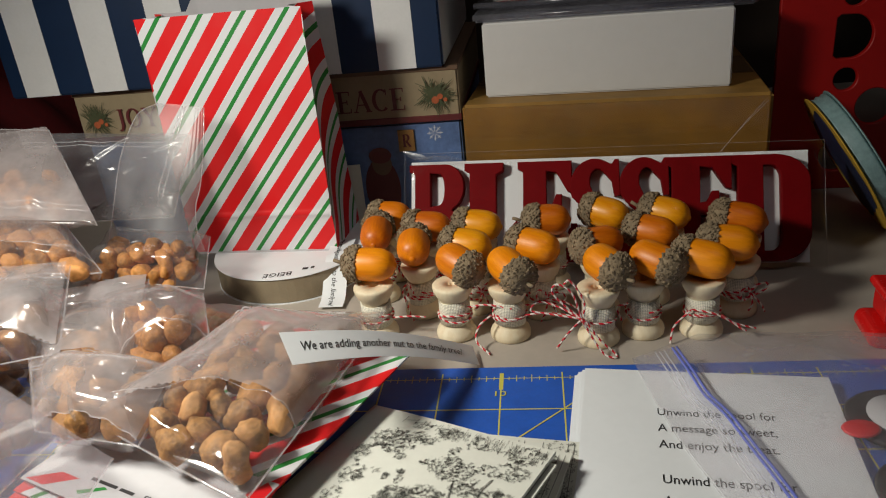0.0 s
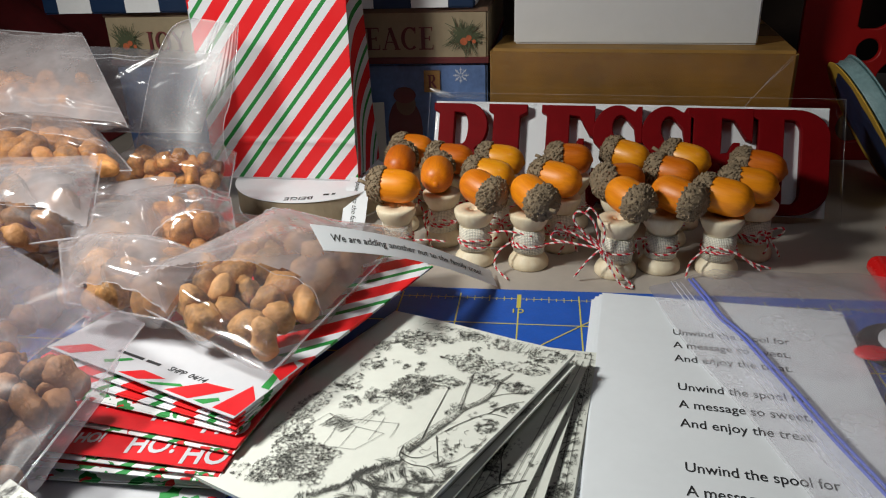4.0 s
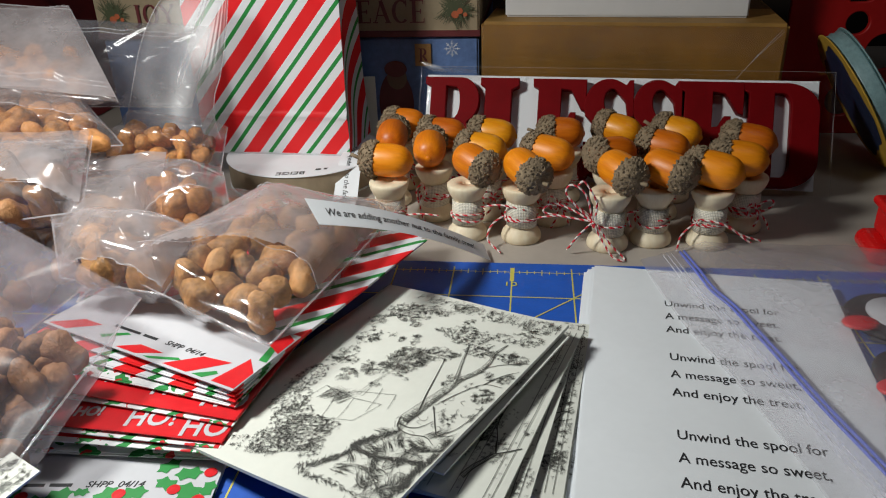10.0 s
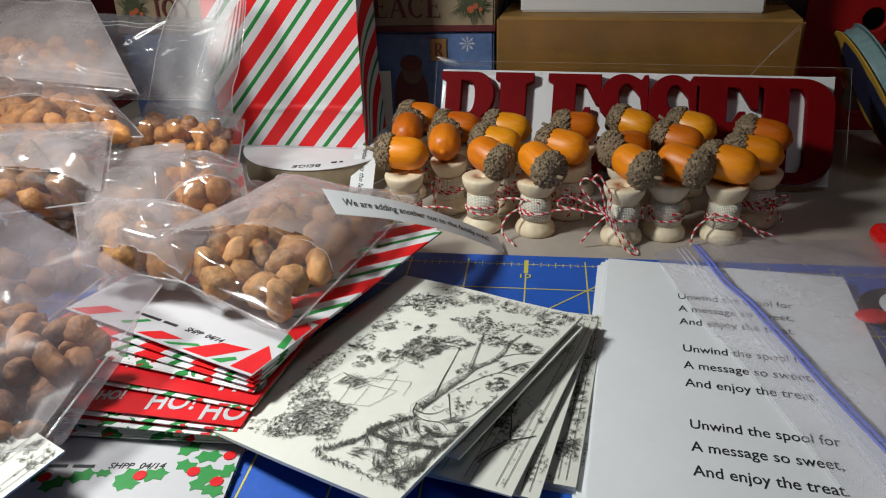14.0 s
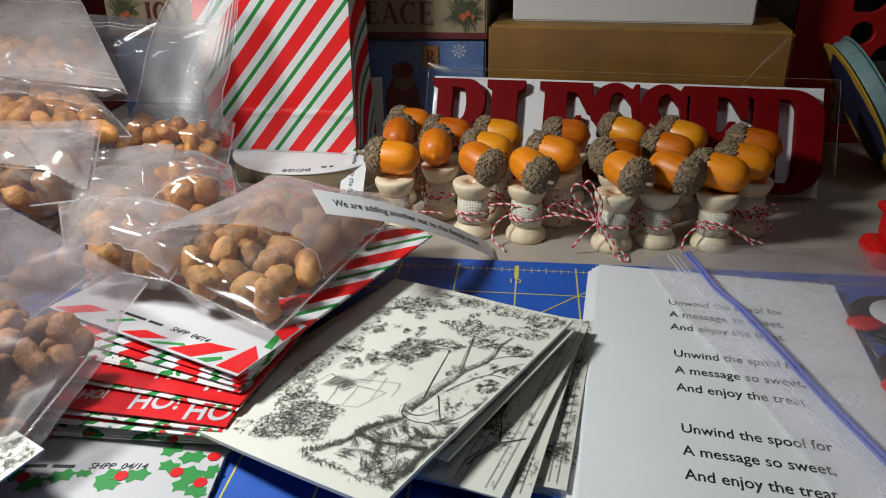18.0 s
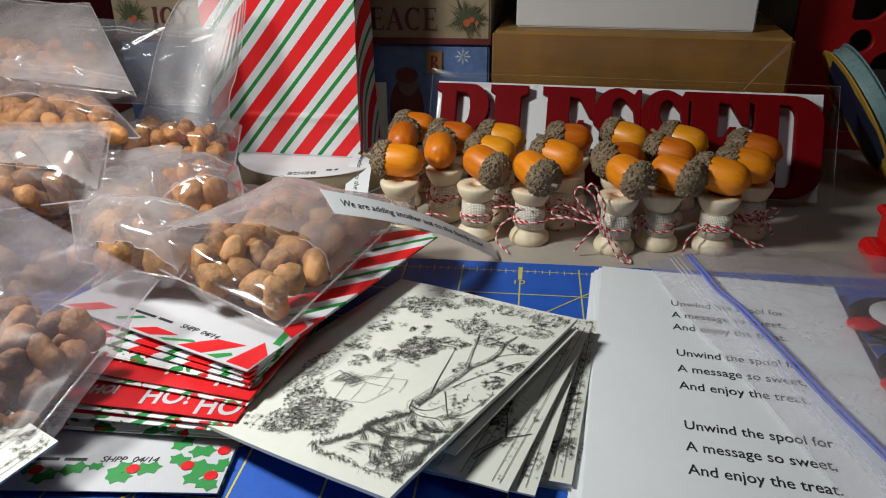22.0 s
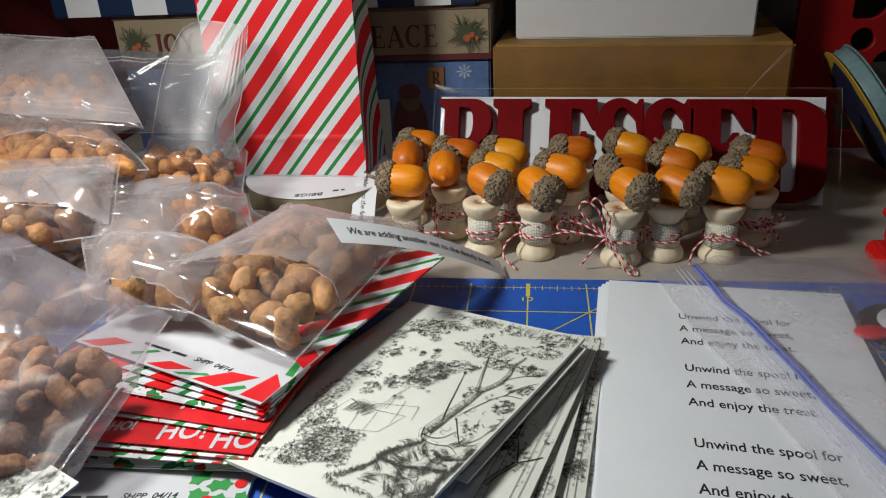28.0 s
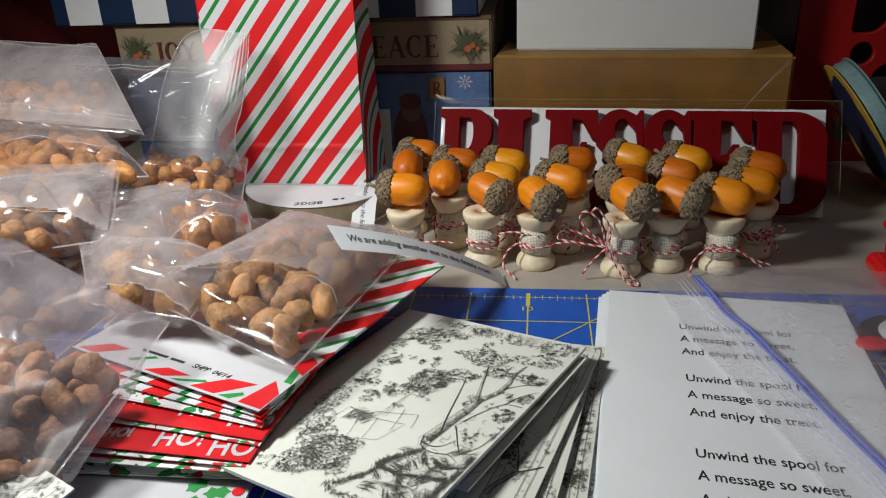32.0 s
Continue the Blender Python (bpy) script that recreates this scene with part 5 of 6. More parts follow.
def toile_card(m, W, L, seed, label, scene_kind, t=0.0012):
    rnd = random.Random(seed)
    c = thing("toile_card", label, "card", m, "toile cards")
    lift = 0.0012 if scene_kind == "tree" else 0.0002

    def zz(x, y):
        return lift * (noise.noise(Vector((x * 18, y * 14, seed))) + 1) + 0.5 * lift * ((x / W - 0.5) ** 2 + (y / L - 0.5) ** 2)
    bm = slab(lambda u, v: Vector((W * u, L * v, zz(W * u, L * v))), 8, 12, t if scene_kind == "tree" else 0.0006)
    part("cover", bm, M_CREAM, c, "cream card", True)
    pb = bmesh.new()
    z = 0.00012
    leaves = []
    if scene_kind == "tree":
        # the main tree leans over a bank; its crown spreads towards the far edge
        mm = 0.001

        def limb(pts, w0, w1):
            q = [(p.x, p.y) for p in smooth_line([(x * mm, y * mm, 0) for x, y in pts], 6)]
            n = len(q)
            ws = [w0 + (w1 - w0) * i / (n - 1) for i in range(n)]
            if w0 < 0.0009:
                ribbon_strip(pb, q, ws, z)
                return
            for sg in (1, -1):
                ribbon_strip(pb, [(x + sg * w / 2, y) for (x, y), w in zip(q, ws)], 0.00015, z)
            for i in range(n - 1):
                for f in range(9):
                    t_ = (f + rnd.random()) / 9
                    x, y, w = q[i][0] + (q[i + 1][0] - q[i][0]) * t_, q[i][1] + (q[i + 1][1] - q[i][1]) * t_, ws[i]
                    e = rnd.uniform(-0.9, 0.5)
                    ribbon_strip(pb, [(x + w / 2, y), (x + w / 2 * e, y + 0.0004)], 0.00009, z + 2e-6)
        limb([(59.5, 36), (60.3, 41), (61.2, 48), (62.2, 55), (62.8, 61.5), (65.6, 68), (66.2, 74), (65.2, 80), (66, 87)], 0.0044, 0.0006)
        limb([(61, 43), (58.4, 50), (54.6, 62), (52, 70)], 0.00042, 0.00020)
        limb([(62, 61), (58.5, 70), (56, 77), (54.5, 81)], 0.0011, 0.0003)
        limb([(66.5, 71), (70, 75), (75, 78), (78, 79.5)], 0.0003, 0.0002)
        limb([(64.5, 49), (67, 56), (71, 63), (77, 64)], 0.00036, 0.0002)
        limb([(71, 63), (74, 70), (77.5, 74)], 0.00036, 0.0002)
        limb([(64, 46), (67, 42), (70, 38), (73, 35), (77, 37)], 0.0003, 0.0002)
        limb([(73, 35), (76, 40), (77, 46), (77.5, 52)], 0.00028, 0.0002)
        limb([(58, 38), (60, 33.5), (65, 32), (70, 33), (74, 31)], 0.00035, 0.0002)
        limb([(59, 35), (63, 34.5), (66, 36), (68, 40)], 0.0004, 0.0002)
        # crowns of small leaves
        for cx, cy, rx, ry, n in ((50.5, 86.3, 9.0, 6.0, 620), (59.6, 79.2, 5.5, 3.2, 250), (48.6, 71.5, 5.4, 5.0, 330), (72.2, 80.4, 4.8, 3.8, 300), (69.5, 92.3, 7.0, 4.0, 360), (76.0, 68.5, 2.2, 3.0, 110), (74.2, 57.2, 3.4, 3.8, 240), (77, 48, 1.5, 4, 60), (70, 45, 3, 3.5, 90), (62, 90, 4, 3, 120)):
            ink_clump(pb, cx * mm, cy * mm, rx * mm, ry * mm, int(n * 4.4), rnd, z, 0.00100, -0.36)
        # the spiky bough with larger leaves, and its trailing sprays
        for cx, cy, rx, ry, n, size in ((40.7, 64.5, 7.0, 8.0, 760, 0.0018), (34, 56, 5.0, 4.5, 210, 0.0016), (28, 49, 4.0, 4.0, 100, 0.0015), (22.2, 92, 9.5, 6.5, 760, 0.0014), (32, 97, 6, 3, 230, 0.0013), (19.3, 71.4, 4.6, 5.0, 210, 0.0014), (18.7, 57.5, 4.5, 7.0, 240, 0.0014), (14, 82, 4.0, 5.0, 160, 0.0014), (45, 56, 3.5, 3.0, 60, 0.0013)):
            ink_clump(pb, cx * mm, cy * mm, rx * mm, ry * mm, int(n * 2.3), rnd, z, size, -0.40)
        # dense bush by the hut, fading out to single strokes
        for cx, cy, rx, ry, n in ((36, 19.5, 8.5, 8.5, 1500), (30, 13, 7.0, 6.5, 900), (27, 24, 6.5, 7.0, 800), (43, 15, 4.0, 4.0, 260), (21, 30, 6, 8, 620), (17, 42, 5, 9, 560), (24, 8.5, 7, 3.0, 180), (41, 25, 3.5, 3.5, 150)):
            ink_clump(pb, cx * mm, cy * mm, rx * mm, ry * mm, int(n * 3.1), rnd, z, 0.00090, -0.60)
        # hut: thatched roof, chimney hatch and thin wall lines
        ink_hatch(pb, 0.0275, 0.0345, 0.0365, 0.0385, 90, 1.1, rnd, z, 0.00008)
        for p0, p1 in (((24, 33), (26, 41)), ((26, 41), (39, 39)), ((24, 33), (28, 25)), ((26, 41), (37, 37)), ((28, 25), (46, 30)), ((46, 30), (49, 40)), ((39, 39), (41, 29)), ((33, 37), (36, 27)), ((36, 42), (50, 46)), ((39, 39), (49, 40)), ((44, 47), (47, 35)), ((50, 46), (52, 39))):
            limb([p0, ((p0[0] + p1[0]) / 2 + 0.2, (p0[1] + p1[1]) / 2), p1], 0.00016, 0.00012)
        for k in range(3):
            limb([(38 + k * 1.3, 41), (39 + k * 0.55, 50), (40.5 + k * 0.5, 58 + k * 0.6)], 0.00014, 0.00010)
        # bank: ridges of dark strokes with open paper between them
        def ridge(pts, n, wd, lo, hi, turn):
            q = smooth_line([(x, y, 0) for x, y in pts], 8)
            for k in range(n):
                f = rnd.random() * (len(q) - 1.001)
                i = int(f)
                p, d = q[i].lerp(q[i + 1], f - i), (q[i + 1] - q[i]).normalized()
                off = rnd.gauss(0, 0.4) * wd
                x, y = p.x - d.y * off, p.y + d.x * off
                a, L = math.atan2(d.y, d.x) + turn + rnd.uniform(-0.9, 0.9), rnd.uniform(lo, hi)
                ribbon_strip(pb, [(x * mm, y * mm), ((x + L / 2 * math.cos(a) + 0.15) * mm, (y + L / 2 * math.sin(a)) * mm), ((x + L * math.cos(a)) * mm, (y + L * math.sin(a)) * mm)], [0.00007, 0.00013, 0.00006], z + (k % 29) * 1e-6)
        ridge([(47, 8.5), (52, 14), (55, 20), (54.5, 22.5), (58, 27), (62, 32)], 900, 1.7, 0.7, 1.5, 0.7)
        ridge([(44, 9), (50, 6.5), (58, 7), (68, 6), (77, 7)], 260, 1.5, 0.7, 1.8, -0.4)
        ridge([(55, 20), (63, 20), (71, 22), (76, 23)], 420, 0.9, 0.7, 1.6, 0.3)
        ridge([(74.5, 6), (77, 14), (76, 19), (77.5, 27), (77.5, 35)], 800, 1.5, 0.7, 1.5, 0.6)
        ridge([(63, 20), (66, 14), (72, 10), (76, 8)], 130, 1.2, 0.9, 2.4, 0.2)
        ridge([(66, 30), (71, 27), (76, 29)], 150, 1.2, 0.8, 1.8, 0.7)
        ridge([(62, 32), (67, 26), (74, 25)], 110, 1.0, 0.8, 1.8, 0.4)
        for k in range(40):
            x, y = rnd.uniform(57, 77), rnd.uniform(9, 31)
            a = rnd.uniform(0, 6.283)
            limb([(x, y), (x + 1.8 * math.cos(a), y + 1.8 * math.sin(a)), (x + 3.0 * math.cos(a + 0.7), y + 3.0 * math.sin(a + 0.7)), (x + 3 * math.cos(a + 1.5), y + 3.4 * math.sin(a + 1.5))], 0.00013, 0.00008)
        for k in range(16):
            x, y = rnd.uniform(62, 76), rnd.uniform(36, 54)
            a = rnd.uniform(0, 6.283)
            limb([(x, y), (x + 1.5 * math.cos(a), y + 1.5 * math.sin(a)), (x + 2.6 * math.cos(a + 0.8), y + 2.6 * math.sin(a + 0.8))], 0.00018, 0.00010)
        # dark uprights and scrub along the far edge
        for q in range(190):
            xx = rnd.uniform(34, 77)
            if noise.noise(Vector((xx * 0.45, 3.1, 0))) < -0.12:
                continue
            y1 = rnd.uniform(102.5, 107.4)
            ribbon_strip(pb, [((xx + rnd.uniform(-0.6, 1.4)) * mm, (y1 - rnd.uniform(1.5, 5.0)) * mm), (xx * mm, y1 * mm)], rnd.uniform(0.00005, 0.00011), z + q * 1e-7)
        for k in range(16):
            ink_clump(pb, rnd.uniform(0.036, 0.076), rnd.uniform(0.0985, 0.1060), 0.0034, 0.0018, 300, rnd, z, 0.0009)
        # light scrub between the large clumps
        for k in range(46):
            x, y = rnd.uniform(14, 76), rnd.uniform(40, 104)
            if y < 72 and 41 < x < 60:
                continue
            ink_clump(pb, x * mm, y * mm, rnd.uniform(0.0012, 0.0030), rnd.uniform(0.0010, 0.0024), rnd.randrange(60, 220), rnd, z, 0.0011, -0.5)
        for k in range(40):
            x, y = rnd.uniform(54, 77), rnd.uniform(5, 34)
            ink_hatch(pb, x * mm, y * mm, (x + 3) * mm, (y + 2) * mm, 16, rnd.uniform(0, 3.1), rnd, z, 0.00007)
        for k in range(5):
            ribbon_strip(pb, [((18 + 5 * k) * mm, 103.5 * mm), ((23 + 5 * k) * mm, 105 * mm)], 0.00016, z)
            ribbon_strip(pb, [((18 + 5 * k) * mm, 102 * mm), ((18.5 + 5 * k) * mm, 106 * mm)], 0.00016, z + 1e-6)
    else:
        if scene_kind == "dense":
            for k in range(70):
                ink_clump(pb, rnd.uniform(0, W), rnd.uniform(0, L), rnd.uniform(0.004, 0.009), rnd.uniform(0.004, 0.008), 900, rnd, z, 0.0013)
        for k in range(7):
            x, y = rnd.uniform(0.004, W - 0.012), rnd.uniform(0, L - 0.03)
            ink_tree(pb, x, y, 1.57 + rnd.uniform(-0.5, 0.5), 0.013, 0.0016, 2, rnd, leaves, z)
        for x, y in leaves:
            ink_clump(pb, x, y, 0.005, 0.004, 420, rnd, z, 0.0010)
        for k in range(26):
            ink_clump(pb, rnd.uniform(0, W), rnd.uniform(0, L), rnd.uniform(0.003, 0.008), rnd.uniform(0.003, 0.007), 700, rnd, z, 0.0011)
        for k in range(3):
            x = W - 0.003 - 0.009 * k
            for o in (0, 0.0022):
                ribbon_strip(pb, [(x - o, 0.002), (x - o + 0.001, L - 0.002)], 0.00018, z)
            ink_clump(pb, x - 0.001, L / 2, 0.0011, L / 2, 420, rnd, z, 0.0010)
    bmesh.ops.delete(pb, geom=[v for v in pb.verts if not (0.0004 < v.co.x < W - 0.0004 and 0.0004 < v.co.y < L - 0.0004)], context="VERTS")
    for v in pb.verts:
        v.co.z += zz(v.co.x, v.co.y) + 0.0001
    part("engraving", pb, M_ENGRAVE, c, "black engraved tree print")
    return c


NEAR_CARD = pose(-0.1183, -0.1557, 0.0185, 0, 0, -27.5) @ pose(0, 0, 0, 8, 0, 0) @ pose(-0.062, -0.075, 0)


def build_toile():
    for z, dx in ((0.0004, 0.0006), (0.0012, 0.0012), (0.0020, -0.0003), (0.0028, -0.0008)):
        toile_card(pose(-0.0157 + dx, -0.1346, z, 0, 0, -8.3), 0.034, 0.091, 26, "cream card with black engraved toile print, bottom of the pile", "plain")
    toile_card(pose(-0.0320, -0.1388, 0.0044, 0, -0.6, -12), 0.040, 0.090, 21, "cream card with black engraved toile print, low in the pile", "plain")
    toile_card(pose(-0.0478, -0.1336, 0.0056, 0, -1.0, -17), 0.050, 0.092, 22, "cream card with black engraved toile print, inside the pile", "plain")
    top = pose(-0.0838, -0.1392, 0.0078, 0, -5, -27.3)
    toile_card(top @ pose(-0.0160, 0.0300, -0.0016), 0.0785, 0.078, 23, "cream card with black engraved toile print, just under the top card", "plain")
    toile_card(top @ pose(-0.018, 0.004, 0), 0.0785, 0.108, 24, "cream card with black engraved tree print on top of the pile", "tree")
    toile_card(NEAR_CARD, 0.062, 0.075, 25, "cream toile card with dense black print near the table's front", "dense")


# ---- folded gift bags in a pile ----
def folded_bag(m, kind, W, L, t, label, seed, dress=True):
    """A paper bag folded flat; its square bottom lies turned up at the near end."""
    rnd = random.Random(seed)
    b = thing("folded_gift_bag", label, "gift bag", m, "folded gift bags")
    mat = {"candy": M_CANDY_XY, "ho": M_RED_PAPER, "holly": M_HOLLY}[kind]

    def wave(x, y, z0):
        return 0.0004 * noise.noise(Vector((x * 25, y * 25, seed + z0 * 900)))

    def leaf(z0, z1, y0, y1, mt, name, lab=""):
        bm = slab(lambda u, v: Vector((W * u, y0 + (y1 - y0) * v, z1 + wave(W * u, y0 + (y1 - y0) * v, z0))), 10, 16, z1 - z0)
        return part(name, bm, mt, b, lab, True)
    leaf(0.0002, 0.0005, -0.0022 if kind == "ho" else 0.001, L, M_HOLLY if kind == "ho" else mat, "back_panel")
    leaf(0.35 * t, 0.35 * t + 0.0003, 0.0, L, mat, "gusset", "folded side gusset")
    leaf(0.70 * t, 0.70 * t + 0.0003, 0.0006, L - 0.002, mat, "front_panel")
    if dress:
        flap = leaf(t, t + 0.0003, -0.0008, {"candy": 0.032, "ho": 0.030, "holly": 0.046}[kind], {"candy": M_WHITE_PRINT, "ho": M_RED_PAPER, "holly": M_WHITE_PRINT}[kind], "bottom_flap", "turned-up bag bottom")

        def lay(bm_or_me, mt, name, lab, m, up=0.00008):
            """Print laid on the wavy flap."""
            me = bm_or_me if isinstance(bm_or_me, bpy.types.Mesh) else mesh_of(bm_or_me, mt)
            me.transform(m)
            for v in me.vertices:
                v.co.z += t + 0.0003 + up + wave(v.co.x, v.co.y, t)
            return part(name, me, None, b, lab)

        def tile(pts):
            """A printed patch, clipped to the bag and cut fine enough to follow it."""
            bm = bmesh.new()
            flat_poly(bm, [(min(max(x, 0.0003), W - 0.0003), y) for x, y in pts])
            bmesh.ops.subdivide_edges(bm, edges=bm.edges[:], cuts=3, use_grid_fill=True)
            return bm
        one = Matrix.Identity(4)
        if kind == "ho":
            for x, y, s, a, word in ((0.037, 0.0040, 0.0062, 9, "HO!"), (0.0550, 0.0016, 0.0112, 9, "HO!"), (0.0735, 0.0000, 0.0118, 8, "HO"), (0.014, 0.003, 0.0110, 6, "HO!")):
                lay(lettering(word, s, M_WHITE_PRINT, bold=0.00022, wide=0.78, shear=0.1), None, "word", "white printed word", pose(x, y + (0.0028 if seed == 4 else 0), 0, 0, 0, a))
        if kind == "candy":
            for q in (((0.0360, 0.0002), (0.0450, 0.0002), (0.0535, 0.0045), (0.0430, 0.0048)), ((0.0575, 0.0002), (0.0680, 0.0002), (0.0780, 0.0103), (0.0670, 0.0090)), ((0.0784, 0.0002), (0.0877, 0.0002), (0.0877, 0.0090), (0.0818, 0.0145)), ((0.0805, 0.0240), (0.0877, 0.0205), (0.0877, 0.0290), (0.0840, 0.0312)), ((0.0020, 0.0002), (0.0110, 0.0002), (0.0210, 0.0075), (0.0120, 0.0075))):
                lay(tile(q), M_RED_PAPER, "red_print", "red stripe print", one)
            for q in (((0.0485, 0.0004), (0.0515, 0.0002), (0.0620, 0.0040), (0.0600, 0.0048)), ((0.0700, 0.0004), (0.0745, 0.0002), (0.0780, 0.0038), (0.0765, 0.0048)), ((0.0250, 0.0030), (0.0270, 0.0020), (0.0350, 0.0075), (0.0330, 0.0080))):
                lay(tile(q), M_GREEN_PRINT, "green_print", "green stripe print", one)
            lay(tile([(0.0845, 0.0150), (0.0877, 0.0150), (0.0850, 0.0240), (0.0825, 0.0240)]), M_GREEN_PRINT, "green_print", "green stripe print", one)
        if kind == "holly":
            for i, (x, y, a, f) in enumerate(((44.4, 7.8, 20, 1), (50.3, 8.9, 0, 0.6), (57.6, 7.6, 50, 1), (58.8, 4.6, 10, 0.9), (65.4, 8.4, 12, 1), (73.6, 11.9, -25, 0.9), (79.8, 5.9, 60, 1), (81.0, 9.2, -30, 1), (78.8, 15.9, 8, 1), (84.0, 2.6, -20, 0.9), (37.5, 4.5, 35, 1), (30, 8, -15, 1), (22, 4, 30, 1), (12, 8, 0, 1), (72, 19, 40, 0.9), (86, 10, 70, 0.8))):
                bm = bmesh.new()
                # scalloped leaf with pointed lobes
                pts = [(0.0043 * math.cos(k * math.pi / 6) * (1.0 if k % 2 == 0 else 0.80), 0.0027 * math.sin(k * math.pi / 6) * (1.15 if k % 2 == 0 else 0.62)) for k in range(12)]
                flat_poly(bm, [(px * f, py * f) for px, py in pts])
                lay(bm, M_GREEN_PRINT, "holly_leaf", "printed green holly leaf", pose(x * 0.001, y * 0.001, 0, 0, 0, a), 0.00008 + 4e-6 * i)
            for x, y in ((61.4, 8.0), (85.0, 16.3), (76.4, 9.6), (84.3, 5.8), (34, 7.0), (17, 6.0)):
                bb = bmesh.new()
                bmesh.ops.create_circle(bb, cap_ends=True, segments=14, radius=0.0019)
                lay(bb, M_RED_PAPER, "holly_berry", "printed red berry", pose(x * 0.001, y * 0.001, 0), 0.00022)
        if kind in ("candy", "holly"):
            y, x0 = (0.0085, 0.025) if kind == "candy" else (0.0108, 0.026)
            bm = bmesh.new()
            for xa, xb in ((0.0, 0.0125), (0.0140, 0.0205)):
                for q in range(6):
                    a, c = x0 + xa + (xb - xa) * q / 6, x0 + xa + (xb - xa) * (q + 1) / 6
                    flat_poly(bm, [(a, y + 0.0002), (c, y + 0.0002), (c, y + 0.0015), (a, y + 0.0015)])
            lay(bm, M_INK, "small_print", "unreadable small print", one)
            lay(lettering("SHPP  04/14", 0.0033, M_INK, shear=0.2, wide=1.0), None, "small_code", "small black print", pose(x0 + 0.0245, y, 0))
    return b


def build_folded():
    # near right corner of each bag is its reference: x runs to the left edge from W
    def at(corner, z, yaw, W):
        return pose(corner[0], corner[1], z, 0, 0, yaw) @ pose(-W, 0, 0)
    W = 0.088
    folded_bag(at((-0.0785, -0.1515), 0.0004, 5, W), "holly", W, 0.128, 0.0012, "white folded gift bag with green holly print, bottom of the pile", 1)
    folded_bag(at((-0.0800, -0.1318), 0.0030, 1, W), "holly", W, 0.128, 0.0010, "white folded gift bag with green holly print, in the pile", 2, False)
    folded_bag(at((-0.0810, -0.1315), 0.0070, -2, W), "ho", W, 0.128, 0.0008, "red folded gift bag, in the pile", 8, False)
    folded_bag(at((-0.0800, -0.1308), 0.0086, -4, W), "ho", W, 0.128, 0.0011, "red folded gift bag printed with white words, in the pile", 3)
    folded_bag(at((-0.0785, -0.1232), 0.0106, -9, W), "ho", W, 0.128, 0.0012, "red folded gift bag printed with white words, in the pile", 4)
    folded_bag(at((-0.0800, -0.1195), 0.0128, -13, W), "holly", W, 0.122, 0.0006, "white folded gift bag, in the pile", 9, False)
    folded_bag(at((-0.0800, -0.1190), 0.0143, -17, W), "candy", W, 0.122, 0.0006, "folded candy-striped gift bag, in the pile", 5, False)
    folded_bag(at((-0.0800, -0.1185), 0.0157, -20, W), "candy", W, 0.122, 0.0006, "folded candy-striped gift bag, in the pile", 6, False)
    folded_bag(at((-0.0800, -0.1180), 0.0172, -22.5, W), "candy", W, 0.116, 0.0011, "folded candy-striped gift bag on top of the pile", 7)


# ---- pouches of nuts ----
def nut_meshes(mat):
    out = []
    for k in range(5):
        bm = bmesh.new()
        bmesh.ops.create_icosphere(bm, subdivisions=3, radius=1)
        for v in bm.verts:
            p = v.co.copy()
            waist = 1 - 0.20 * math.exp(-(p.x / 0.28) ** 2) * (1 if k % 2 else 0.15)
            v.co.y *= waist
            v.co.z *= waist * (0.9 if k % 2 else 1)
            groove = max(0, 1 - abs(p.z + 0.25 * math.sin(2.2 * p.x + k)) / 0.10) * (1 if k != 2 else 0)
            v.co *= 1 + 0.20 * noise.noise(p * 1.3 + Vector((k * 7, 0, 0))) + 0.13 * noise.noise(p * 2.6 + Vector((k, 3, 0))) + 0.05 * noise.noise(p * 6 + Vector((k, 0, 5))) + 0.02 * noise.noise(p * 14) - 0.07 * groove
        bmesh.ops.transform(bm, matrix=Matrix.Diagonal(((0.0068, 0.0058, 0.0055, 1), (0.0080, 0.0055, 0.0052, 1), (0.0061, 0.0058, 0.0056, 1), (0.0084, 0.0056, 0.0046, 1), (0.0066, 0.0062, 0.0050, 1))[k]), verts=bm.verts)
        out.append(mesh_of(bm, mat, True))
    return out


